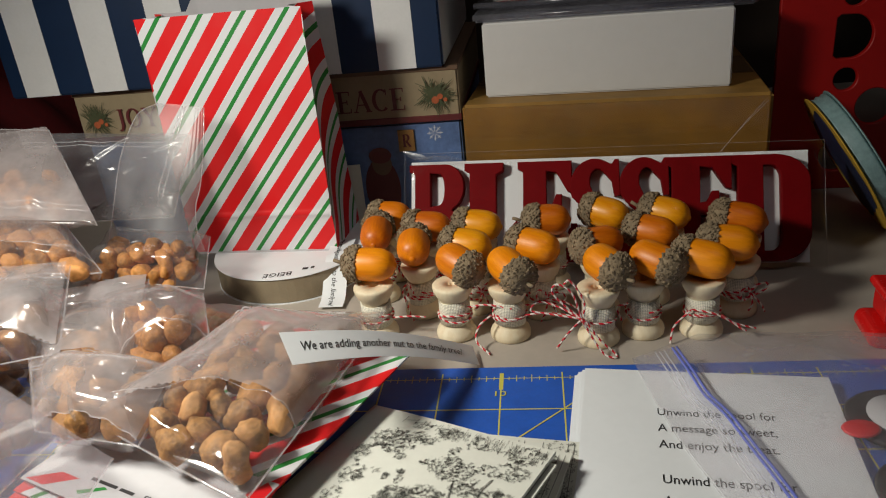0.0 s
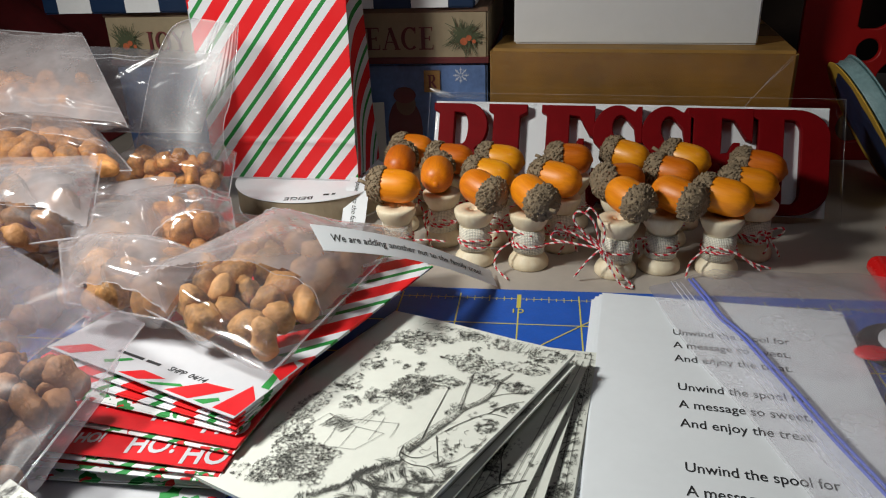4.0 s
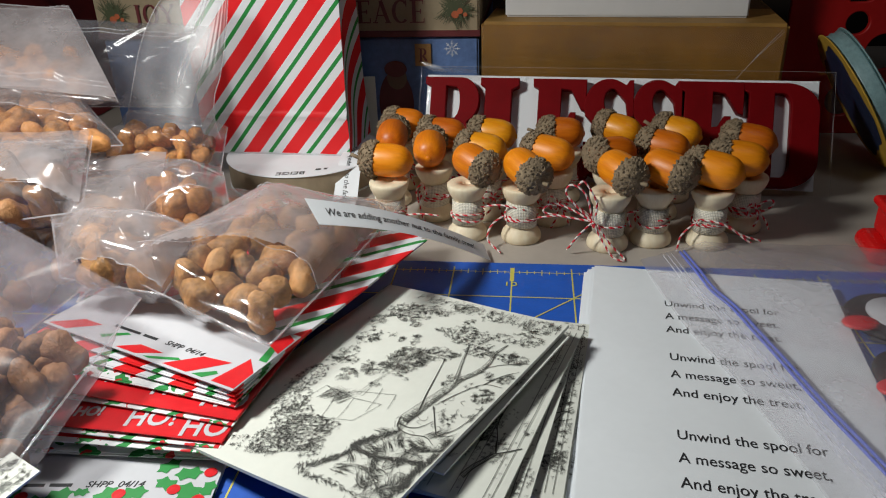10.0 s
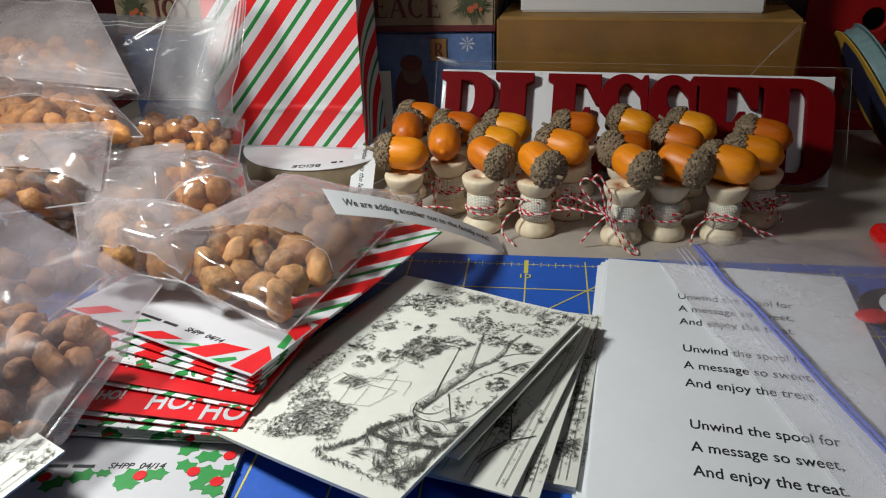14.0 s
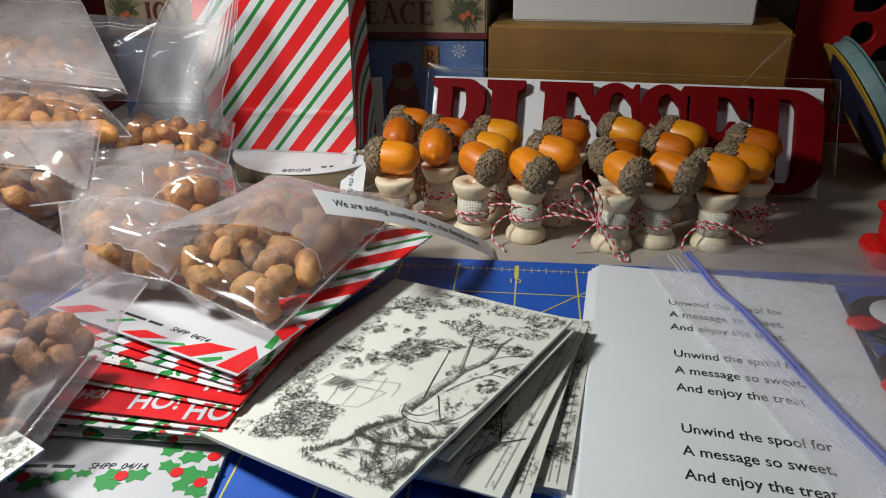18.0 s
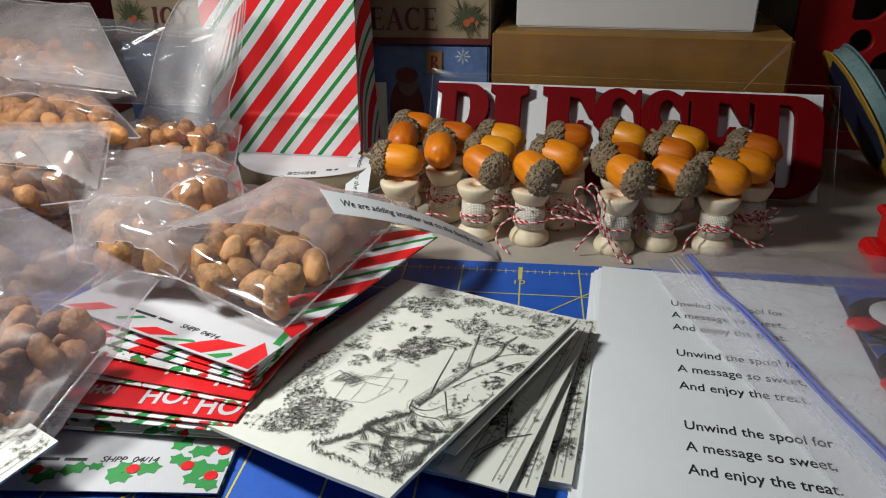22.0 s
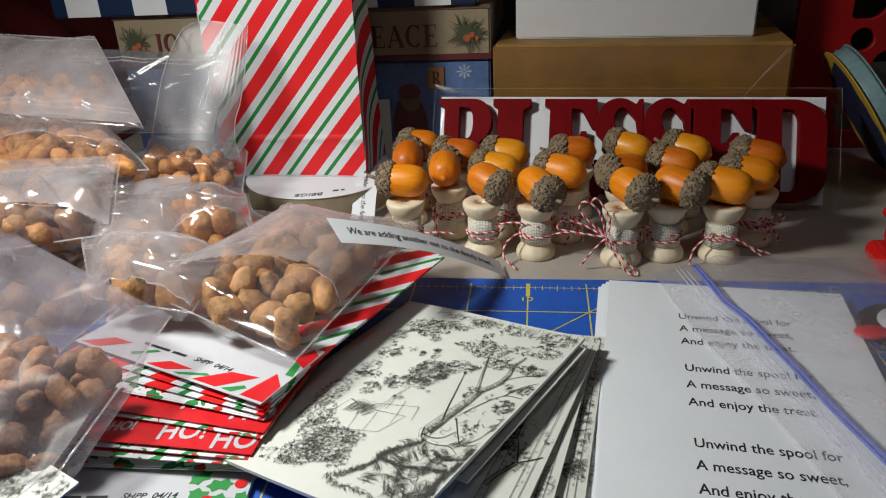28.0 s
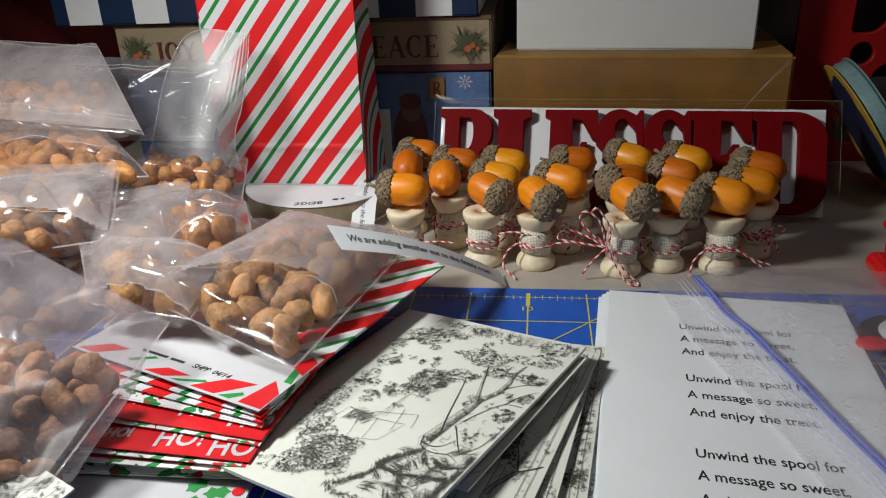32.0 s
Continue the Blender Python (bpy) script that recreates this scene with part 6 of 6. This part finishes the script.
def pouch(corners, thick, fill, nuts, count, seed, label, zipper=True, wrinkle=0.0016, nut_scale=1.0, cover=0.0, film_mat=None, puff=0.0030, sink=0.0, flap_mat=None, start=0.06):
    """A clear zip pouch between four corners (near left, near right, far right, far left; nuts lie towards the first edge)."""
    rnd = random.Random(seed)
    A, B, C, D = (Vector(c) for c in corners)
    o = (A + B + C + D) / 4
    b = thing("nut_pouch", label, "bag of nuts", Matrix.Translation((o.x, o.y, min(A.z, B.z, C.z, D.z))), "pouches of nuts")
    org = b.matrix_basis.translation

    def at(u, v):
        return A.lerp(B, u).lerp(D.lerp(C, u), v)
    nrm = (B - A).cross(D - A).normalized()
    if nrm.z < 0:
        nrm = -nrm

    def swell(u, v):
        w = (max(0, 4 * u * (1 - u))) ** 0.45
        f = min(1, v / 0.12) ** 0.6 if v < 0.12 else 1
        return w * f * (1 if v < fill else max(0, 1 - (v - fill) / 0.22))
    spots, tries = [], 0
    edge = min(0.3, 0.0096 * nut_scale / (B - A).length)
    while len(spots) < count and tries < count * 60:
        tries += 1
        u, v = rnd.uniform(edge, 1 - edge), rnd.uniform(start, fill)
        room = thick * swell(u, v)
        if room < 0.008:
            continue
        h = rnd.uniform(min(-0.38 * room + 0.0055 * nut_scale, 0.1 * room), max(0.62 * room - 0.0075 * nut_scale - sink, 0.1 * room))
        h -= sink
        p = at(u, v) + nrm * h
        if all((p - s).length > 0.0084 * nut_scale for s, q in spots):
            spots.append((p, h))
    for p, h in spots:
        sc = nut_scale * rnd.uniform(0.85, 1.12)
        part("nut", nuts[rnd.randrange(5)], None, b, at=Matrix.Translation(p - org) @ Euler((rnd.uniform(0, 6), rnd.uniform(0, 6), rnd.uniform(0, 6))).to_matrix().to_4x4() @ Matrix.Diagonal((sc, sc, sc, 1)))
    # the film is stretched over the nuts like a tent and pinched at the seams
    n = 64
    width, length = ((B - A).length + (C - D).length) / 2, ((D - A).length + (C - B).length) / 2
    grid = np.array([[at(i / n, j / n)[:] for j in range(n + 1)] for i in range(n + 1)])
    uu, vv = np.meshgrid(np.linspace(0, 1, n + 1), np.linspace(0, 1, n + 1), indexing="ij")
    rim = np.minimum(np.minimum(uu, 1 - uu) * width, vv * length)
    side = np.minimum(rim, (1 - vv) * length * 0.6)

    def tent(sg, rounds=22, creases=11):
        H = np.full((n + 1, n + 1), 0.0006)
        for p, h in spots:
            foot = p - nrm * h
            d = np.sqrt(((grid - np.array(foot[:])) ** 2).sum(axis=2))
            H = np.maximum(H, sg * h + 0.0068 * nut_scale - 0.62 * np.maximum(0, d - 0.0035 * nut_scale))
        for k in range(rounds):
            H[1:-1, 1:-1] = (H[1:-1, 1:-1] * 2 + H[:-2, 1:-1] + H[2:, 1:-1] + H[1:-1, :-2] + H[1:-1, 2:]) / 6
        H = np.minimum(H + puff * np.clip(H / 0.004, 0, 1), 0.0004 + 2.4 * side)
        # straight tension creases run in from the seams
        W = np.zeros_like(H)
        for k in range(creases):
            u0, v0 = rnd.choice(((0, rnd.random()), (1, rnd.random()), (rnd.random(), 0), (rnd.random(), 1), (rnd.choice((0, 1)), rnd.choice((0, 1)))))
            u1, v1 = rnd.uniform(0.25, 0.75), rnd.uniform(0.2, 0.85)
            dx, dy = (u1 - u0) * width, (v1 - v0) * length
            L = math.hypot(dx, dy) or 1e-6
            px, py = (uu - u0) * width, (vv - v0) * length
            along, off = (px * dx + py * dy) / L, (py * dx - px * dy) / L
            reach = L * rnd.uniform(0.7, 1.5)
            fade = np.clip(np.minimum(along / 0.006, (reach - along) / (0.5 * reach)), 0, 1)
            wide = rnd.uniform(0.0022, 0.006)
            W += rnd.choice((1, 1, -0.6)) * rnd.uniform(0.5, 1.1) * fade * np.maximum(0, 1 - np.abs(off) / wide)
        soft = np.array([[noise.noise(Vector(grid[i, j]) * 34 + Vector((seed * 3.7, sg * 9, 0))) for j in range(n + 1)] for i in range(n + 1)])
        return H + wrinkle * np.clip(W + 0.7 * soft, -0.5, 1.6) * np.clip(rim / 0.006, 0, 1)

    def film_sheet(H, sg, j0=0, lift=0.0, ends=None):
        bm = bmesh.new()
        g = [[bm.verts.new(Vector(grid[i, j]) + nrm * (sg * max(H[i, j], 0.0002) + lift) - org) for j in range(j0, n + 1)] for i in range(n + 1)]
        for i in range(n):
            for j in range(n - j0):
                if ends and j + j0 < ends[i]:
                    continue
                q = (g[i][j], g[i + 1][j], g[i + 1][j + 1], g[i][j + 1])
                bm.faces.new(q if sg > 0 else q[::-1])
        bmesh.ops.delete(bm, geom=[v for v in bm.verts if not v.link_faces], context="VERTS")
        return bm
    top = tent(1)
    part("upper_film", film_sheet(top, 1), film_mat or M_FILM, b, "wrinkled clear plastic", True)
    part("lower_film", film_sheet(np.minimum(tent(-1), 0.38 * thick + 0.001), -1), film_mat or M_FILM, b, "wrinkled clear plastic", True)
    if cover:      # the empty top is folded back over the nuts
        c0, c1, c2 = cover if isinstance(cover, tuple) else (cover, cover + 0.10, cover)
        ends = [int(n * ((1 - i / n) * (1 - 2 * i / n) * c0 + 4 * i / n * (1 - i / n) * c1 + i / n * (2 * i / n - 1) * c2)) for i in range(n)]
        loose = np.maximum(tent(1, 90, 16), top - 0.0008)
        for k in range(50):
            loose[1:-1, 1:-1] = (loose[1:-1, 1:-1] * 2 + loose[:-2, 1:-1] + loose[2:, 1:-1] + loose[1:-1, :-2] + loose[1:-1, 2:]) / 6
        part("folded_flap", film_sheet(loose, 1, min(ends), 0.0026, ends), flap_mat or M_FILM_MILKY, b, "milky folded-over plastic flap", True)
        edge = smooth_line([Vector(grid[i, ends[min(i, n - 1)]]) + nrm * (top[i, ends[min(i, n - 1)]] + 0.0018) - org for i in range(0, n + 1, 4)], 3)
        part("flap_edge", tube(edge, 0.00014, 5), M_ZIP_CLEAR, b, "clear film edge", True)
    # heat-sealed rims
    for (p, q) in ((A, D), (B, C), (A, B)):
        pts = [p.lerp(q, k / 16) - org for k in range(17)]
        part("seam", tube(pts, 0.00035, 6), M_ZIP_CLEAR, b, "clear sealed edge", True)
    if zipper:
        for v in (0.84, 0.875):
            j = int(v * n)
            pts = smooth_line([Vector(grid[i, j]) + nrm * (top[i, j] + 0.0006) - org for i in range(0, n + 1, 4)], 3)
            part("zipper", tube(pts, 0.00032, 6), M_ZIP_CLEAR, b, "clear zip ridge", True)
    return b


def build_pouches():
    brown, gold, pale, golden = (nut_meshes(q) for q in (M_NUT, M_NUT_GOLD, M_NUT_PALE, M_NUT_HONEY))
    lab = "clear zip pouch of sugared roasted nuts, in a heap"
    front = pouch([(-0.1355, -0.0740, 0.0325), (-0.0727, -0.1045, 0.0255), (-0.0492, 0.0091, 0.0240), (-0.1001, -0.0076, 0.0360)], 0.019, 0.80, gold, 56, 11, "clear zip pouch of golden nuts lying on the folded bags", nut_scale=1.08, cover=(0.0, 0.29, 0.30))
    pouch([(-0.1860, -0.1682, 0.0151), (-0.1261, -0.1553, 0.0189), (-0.1156, -0.0970, 0.0367), (-0.2162, -0.0408, 0.0453)], 0.026, 0.60, pale, 190, 31, "clear zip pouch full of brown nuts beside the folded bags", False, nut_scale=0.89, film_mat=M_FILM_DULL, puff=0.0050, sink=0.0035)
    glare = pouch([(-0.2264, -0.0520, 0.0360), (-0.1640, -0.0440, 0.0430), (-0.1804, 0.0000, 0.0590), (-0.2550, 0.0000, 0.0560)], 0.022, 0.55, brown, 34, 13, lab, nut_scale=1.12, cover=(0.10, 0.20, 0.04))
    pouch([(-0.2600, 0.0000, 0.0500), (-0.1704, 0.0050, 0.0530), (-0.2100, 0.0450, 0.0620), (-0.2885, 0.0450, 0.0670)], 0.024, 0.7, golden, 36, 14, lab, nut_scale=1.15, cover=0.10, flap_mat=M_FILM_VEIL)
    pouch([(-0.2985, 0.0760, 0.1060), (-0.2242, 0.0760, 0.1000), (-0.1829, 0.0300, 0.0654), (-0.2676, 0.0200, 0.0750)], 0.018, 0.80, golden, 44, 15, lab, nut_scale=0.86, cover=0.01, flap_mat=M_FILM_MILKY, film_mat=M_FILM_VEIL, start=0.50, sink=0.004)
    n6 = pouch([(-0.2030, 0.0350, 0.0370), (-0.1430, 0.0370, 0.0270), (-0.1470, 0.0640, 0.0430), (-0.1960, 0.0640, 0.0470)], 0.022, 0.62, golden, 70, 16, "clear zip pouch of golden nuts with its empty top standing up", False, nut_scale=0.80)
    # its empty top stands up, curls at one side and is ribbed along the zip
    left = smooth_line([(-0.1995, 0.0600, 0.0440), (-0.1966, 0.0708, 0.0633), (-0.1935, 0.0786, 0.0793), (-0.1884, 0.0850, 0.0927), (-0.1818, 0.0898, 0.1025), (-0.1716, 0.0916, 0.1062)], 8)
    right = smooth_line([(-0.1495, 0.0590, 0.0380), (-0.1530, 0.0640, 0.0480), (-0.1530, 0.0690, 0.0584), (-0.1500, 0.0729, 0.0675), (-0.1476, 0.0812, 0.0847), (-0.1469, 0.0900, 0.1028)], 8)
    org = n6.matrix_basis.translation

    def standing(u, v, k):
        f = v * 40
        i = min(int(f), 39)
        a, c = left[i].lerp(left[i + 1], f - i), right[i].lerp(right[i + 1], f - i)
        p = a.lerp(c, u)
        p.y += (0.0042 - 0.0096 * k) * math.sin(math.pi * u) ** 0.6 * (1 - 0.75 * v) + 0.0010 * noise.noise(Vector((p.x * 40, p.z * 18, 3 + k)))
        p.y += 0.00011 * max(0, min(1, (u - 0.74) * 8)) * math.sin(u * 120 + 0.5 * noise.noise(Vector((u * 3, v * 2, k)))) * (0.4 + 0.6 * v)
        return p - org
    for k, name in ((0, "standing_back"), (1, "standing_front")):
        bm = bmesh.new()
        g = [[bm.verts.new(standing(i / 56, j / 40, k)) for j in range(41)] for i in range(57)]
        for i in range(56):
            for j in range(40):
                bm.faces.new((g[i][j], g[i + 1][j], g[i + 1][j + 1], g[i][j + 1]))
        part(name, bm, M_FILM_STAND, n6, "hazy standing film", True)
    for u in (0.56, 0.62):
        part("zipper", tube([standing(u, 0.36 + 0.64 * j / 16, 1) for j in range(17)], 0.0004, 6), M_ZIP_CLEAR, n6, "clear zip ridge", True)
    for u in (0.0, 1.0):
        part("seam", tube([standing(u, j / 30, 1) for j in range(31)], 0.0003, 6), M_ZIP_CLEAR, n6, "clear sealed edge", True)
    behind = pouch([(-0.1428, -0.0450, 0.0300), (-0.1108, -0.0300, 0.0350), (-0.1270, 0.0050, 0.0410), (-0.1829, 0.0100, 0.0440)], 0.020, 0.6, golden, 40, 17, lab, nut_scale=0.95, cover=(0.05, 0.16, 0.10), flap_mat=M_FILM_VEIL)
    beside = pouch([(-0.1563, -0.0770, 0.0320), (-0.1160, -0.0830, 0.0300), (-0.1143, -0.0500, 0.0380), (-0.1805, -0.0400, 0.0370)], 0.018, 0.7, gold, 30, 18, lab, nut_scale=0.95, cover=(0.02, 0.08, 0.02))
    pouch([(-0.2350, 0.0700, 0.0520), (-0.1700, 0.0760, 0.0500), (-0.1640, 0.1040, 0.0860), (-0.2700, 0.1150, 0.0900)], 0.012, 0.3, brown, 0, 19, "empty zip pouch with dark hazy film, standing behind the heap of nuts", film_mat=M_FILM_BACK)
    pouch([(-0.1690, -0.0550, 0.0300), (-0.1360, -0.0500, 0.0300), (-0.1560, 0.0150, 0.0440), (-0.1960, 0.0000, 0.0440)], 0.012, 0.5, gold, 10, 23, lab, nut_scale=0.90, cover=0.10)
    # the lower layer that carries the heap
    pouch([(-0.260, -0.100, 0.014), (-0.170, -0.100, 0.014), (-0.160, 0.020, 0.014), (-0.260, 0.020, 0.014)], 0.030, 0.95, brown, 50, 20, "clear zip pouch of nuts at the bottom of the heap", False)
    pouch([(-0.165, -0.060, 0.012), (-0.110, -0.050, 0.012), (-0.110, 0.030, 0.012), (-0.165, 0.040, 0.012)], 0.026, 0.95, brown, 40, 21, "clear zip pouch of nuts at the bottom of the heap", False)
    pouch([(-0.340, -0.020, 0.020), (-0.262, -0.020, 0.020), (-0.262, 0.085, 0.020), (-0.340, 0.085, 0.020)], 0.040, 0.95, brown, 40, 22, "clear zip pouch of nuts at the bottom of the heap", False)

    # glint strips placed for the camera: they face halfway between it and the lamp
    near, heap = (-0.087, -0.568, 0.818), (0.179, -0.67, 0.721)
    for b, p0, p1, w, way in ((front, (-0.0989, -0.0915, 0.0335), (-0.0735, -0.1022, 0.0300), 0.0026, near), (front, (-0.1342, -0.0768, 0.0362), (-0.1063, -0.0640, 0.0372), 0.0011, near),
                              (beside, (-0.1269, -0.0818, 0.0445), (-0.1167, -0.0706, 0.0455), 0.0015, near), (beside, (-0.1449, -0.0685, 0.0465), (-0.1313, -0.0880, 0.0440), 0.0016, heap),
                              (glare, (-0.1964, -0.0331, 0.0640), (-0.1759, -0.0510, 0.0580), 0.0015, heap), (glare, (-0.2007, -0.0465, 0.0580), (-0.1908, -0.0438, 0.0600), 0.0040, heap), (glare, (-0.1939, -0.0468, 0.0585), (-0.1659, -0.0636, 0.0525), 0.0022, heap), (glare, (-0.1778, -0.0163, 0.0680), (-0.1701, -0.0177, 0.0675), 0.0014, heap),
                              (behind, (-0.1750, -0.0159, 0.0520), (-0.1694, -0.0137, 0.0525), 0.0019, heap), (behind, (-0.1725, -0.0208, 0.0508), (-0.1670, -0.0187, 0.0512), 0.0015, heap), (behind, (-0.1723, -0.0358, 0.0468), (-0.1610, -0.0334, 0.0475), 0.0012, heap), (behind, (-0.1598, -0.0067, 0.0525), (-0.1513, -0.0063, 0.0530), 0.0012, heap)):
        glint_strip(b, p0, p1, w, way)


# ---- freezer bag with felt ornaments, clips, ribbon ----
def build_right_side():
    z0 = 0.0042
    b = thing("freezer_bag", "large clear freezer bag with a blue zip, lying on the papers", "plastic bag", pose(0.10, -0.08, z0))
    left = [(0.0545, 0.0020), (0.0590, -0.0250), (0.0650, -0.0530), (0.0740, -0.0820), (0.0800, -0.1060), (0.0845, -0.1260), (0.090, -0.155), (0.098, -0.200)]
    ln = smooth_line([(x, y, 0) for x, y in left], 6)
    for sg, name in ((1, "upper_film"), (-1, "lower_film")):
        bm = bmesh.new()
        g = []
        n = 26
        for i, p in enumerate(ln):
            col = []
            far = 0.245 - 0.02 * i / len(ln)
            for j in range(n + 1):
                u = j / n
                x = p.x + (far - p.x) * u
                y = p.y + 0.015 * min(1, u * 6) * (1 - 0.9 * max(0, u - 0.35)) * (1 - i / len(ln))
                e = min(1, 6 * u, 6 * (1 - u))
                h = (0.0040 if sg > 0 else -0.0002) * math.sin(math.pi * min(1, u * 0.9 + 0.05)) * min(1, 5 * i / len(ln)) + (0.0022 * noise.noise(Vector((x * 45, y * 60, sg))) + 0.0010 * max(0, 1 - 5 * abs(noise.noise(Vector((x * 30, y * 30, 4 + sg))))) + 0.0014) * e * (1 if sg > 0 else 0.2)
                col.append(bm.verts.new((x - 0.10, y + 0.08, max(h, -0.0004) + (0.0007 if sg > 0 else 0))))
            g.append(col)
        for i in range(len(ln) - 1):
            for j in range(n):
                bm.faces.new((g[i][j], g[i][j + 1], g[i + 1][j + 1], g[i + 1][j]))
        part(name, bm, M_FILM_ZIP, b, "milky clear plastic", True)
    zl = [(0.0715, 0.0060), (0.0750, -0.0120), (0.0776, -0.0268), (0.0826, -0.0400), (0.0868, -0.0578), (0.0902, -0.0720), (0.0938, -0.0888), (0.0975, -0.1040), (0.1018, -0.1200), (0.112, -0.16), (0.122, -0.20)]
    for k, off in enumerate((0.0, 0.0016)):
        pts = smooth_line([(x - 0.10 + off, y + 0.08, 0.0026 + 0.0004 * k) for x, y in zl], 6)
        part("zip_ridge", tube(pts, 0.00055, 8), M_ZIP, b, "blue zip ridge", True)
    for k in range(3):
        pts = smooth_line([(x - 0.10 - 0.0035 - 0.002 * k, y + 0.08, 0.0016) for x, y in zl], 6)
        part("film_rib", tube(pts, 0.0003, 5), M_ZIP_CLEAR, b, "clear moulded rib", True)

    # felt ornaments inside the bag
    for k, (x, y, rot) in enumerate(((0.1405, -0.0417, 0), (0.1365, -0.0790, 6))):
        o = thing("felt_ornament", "black, white and red felt ornament inside the plastic bag", "ornament", pose(x, y, z0, 0, 0, rot), "felt ornaments")
        part("black_disc", lathe([(0, 0), (0.0170, 0), (0.0175, 0.001), (0.0165, 0.0022), (0, 0.0026)], 36), M_BLACK, o, "black felt disc", True)
        part("white_oval", lathe([(0, 0.0025), (0.0120, 0.0023), (0.0120, 0.0030), (0, 0.0034)], 32), M_WHITE_PRINT, o, "white felt oval", True, pose(0.0018, 0.0004, 0))
        part("dark_dot", lathe([(0, 0.0033), (0.0013, 0.0033), (0.001, 0.0038), (0, 0.0038)], 12), M_INK, o, "black dot", True, pose(-0.001, -0.001, 0))
        part("red_oval", lathe([(0, 0), (0.0060, 0), (0.0065, 0.0006), (0.0055, 0.0012), (0, 0.0014)], 28), M_RED_PAPER, o, "red felt oval", True, pose(-0.0155, -0.0072, 0.0026, 0, 0, 8) @ Matrix.Diagonal((1, 0.75, 1, 1)))

    # red plastic clip pieces on the table
    c = thing("red_clip", "bright red plastic bracket clip standing on the table", "clip", pose(0.1730, 0.0240, TZ, 0, 0, -4))

    def rounded(x0, x1, z0, z1, r):
        return [(cx + r * math.cos(radians(a)), cz + r * math.sin(radians(a))) for cx, cz, a0 in ((x1 - r, z1 - r, 0), (x0 + r, z1 - r, 90), (x0 + r, z0 + r, 180), (x1 - r, z0 + r, 270)) for a in range(a0, a0 + 91, 15)]

    def moulded(name, loops, depth, y, bevel=0.0012):
        me = with_mat(prism(loops, depth, bevel), M_RED_GLOSS)
        me.polygons.foreach_set("use_smooth", [False] * len(me.polygons))
        part(name, me, None, c, at=pose(0, y, 0) @ FACE)
    moulded("foot", [rounded(-0.0200, 0.0200, 0, 0.0092, 0.0044)], 0.022, 0, 0.0020)
    moulded("frame", [rounded(-0.0140, 0.0140, 0.0086, 0.0235, 0.0036), rounded(-0.0118, 0.0118, 0.0108, 0.0222, 0.0022)], 0.015, 0, 0.0007)
    moulded("web", [rounded(-0.0128, 0.0128, 0.0098, 0.0228, 0.0030)], 0.002, 0.004, 0.0004)
    moulded("head", [rounded(-0.0160, 0.0160, 0.0212, 0.0254, 0.0020)], 0.019, 0, 0.0009)
    part("peg", lathe([(0.0028, 0.0105), (0.0026, 0.0135), (0.0018, 0.0145), (0, 0.0145)], 16), M_RED_GLOSS, c, "", True, pose(-0.004, -0.003, 0))

    # ribbon reel in front of the crate, placed and tilted to fit the camera's view
    m = look((0.1895, 0.1438, 0.0378), (0.1895 - 0.84, 0.1438 + 0.04, 0.0378 - 0.50))
    r = thing("teal_ribbon_reel", "reel of teal satin ribbon with a yellow-rimmed card, leaning upright", "ribbon reel", m)
    R = 0.041
    part("ribbon", lathe([(0.015, -0.0045), (R - 0.0028, -0.0045), (R - 0.0017, -0.003), (R - 0.0025, -0.0015), (R - 0.0015, 0), (R - 0.0025, 0.0015), (R - 0.0017, 0.003), (R - 0.0028, 0.0045), (0.015, 0.0045), (0.015, -0.0045)], 56), M_TEAL, r, "shiny teal ribbon", True)
    for zz, dr in ((-0.0053, 0.0), (0.0047, 0.0012)):
        d = part("card_disc", lathe([(0, zz), (R - dr, zz), (R + 0.0003 - dr, zz + 0.0003), (R - dr, zz + 0.0007), (0, zz + 0.0007)], 56), M_YELLOW if zz < 0 else M_TEAL, r, "yellow card disc" if zz < 0 else "grey-teal card disc")
        rim = [((R - 0.0080 + 0.0028 * math.sin(a * 0.35 + 0.8) + 0.0008 * math.sin(a * 1.1)) * math.cos(a * math.pi / 36), (R - 0.0080 + 0.0028 * math.sin(a * 0.35 + 0.8) + 0.0008 * math.sin(a * 1.1)) * math.sin(a * math.pi / 36)) for a in range(72)]
        for off in (-0.0002, 0.0009):
            part("printed_ring", with_mat(prism([rim], 0.0001), M_PRINTBLUE), None, d, "dark printed ring", at=pose(0, 0, zz + off))
    # little pale tag beside the gift bag
    solo("pale_tag", box(-0.004, 0.004, 0, 0.0006, 0, 0.048, 0.0002), M_CREAM, "small pale card tag standing by the boxes", "tag", pose(-0.0925, 0.157, TZ, -3, 0, 8))


build_setting()
build_mat()
build_boxes()
build_red_panel()
build_reel_and_bag()
build_sign()
build_acorns()
build_papers()
build_strips()
build_folded()
build_toile()
build_right_side()
build_pouches()
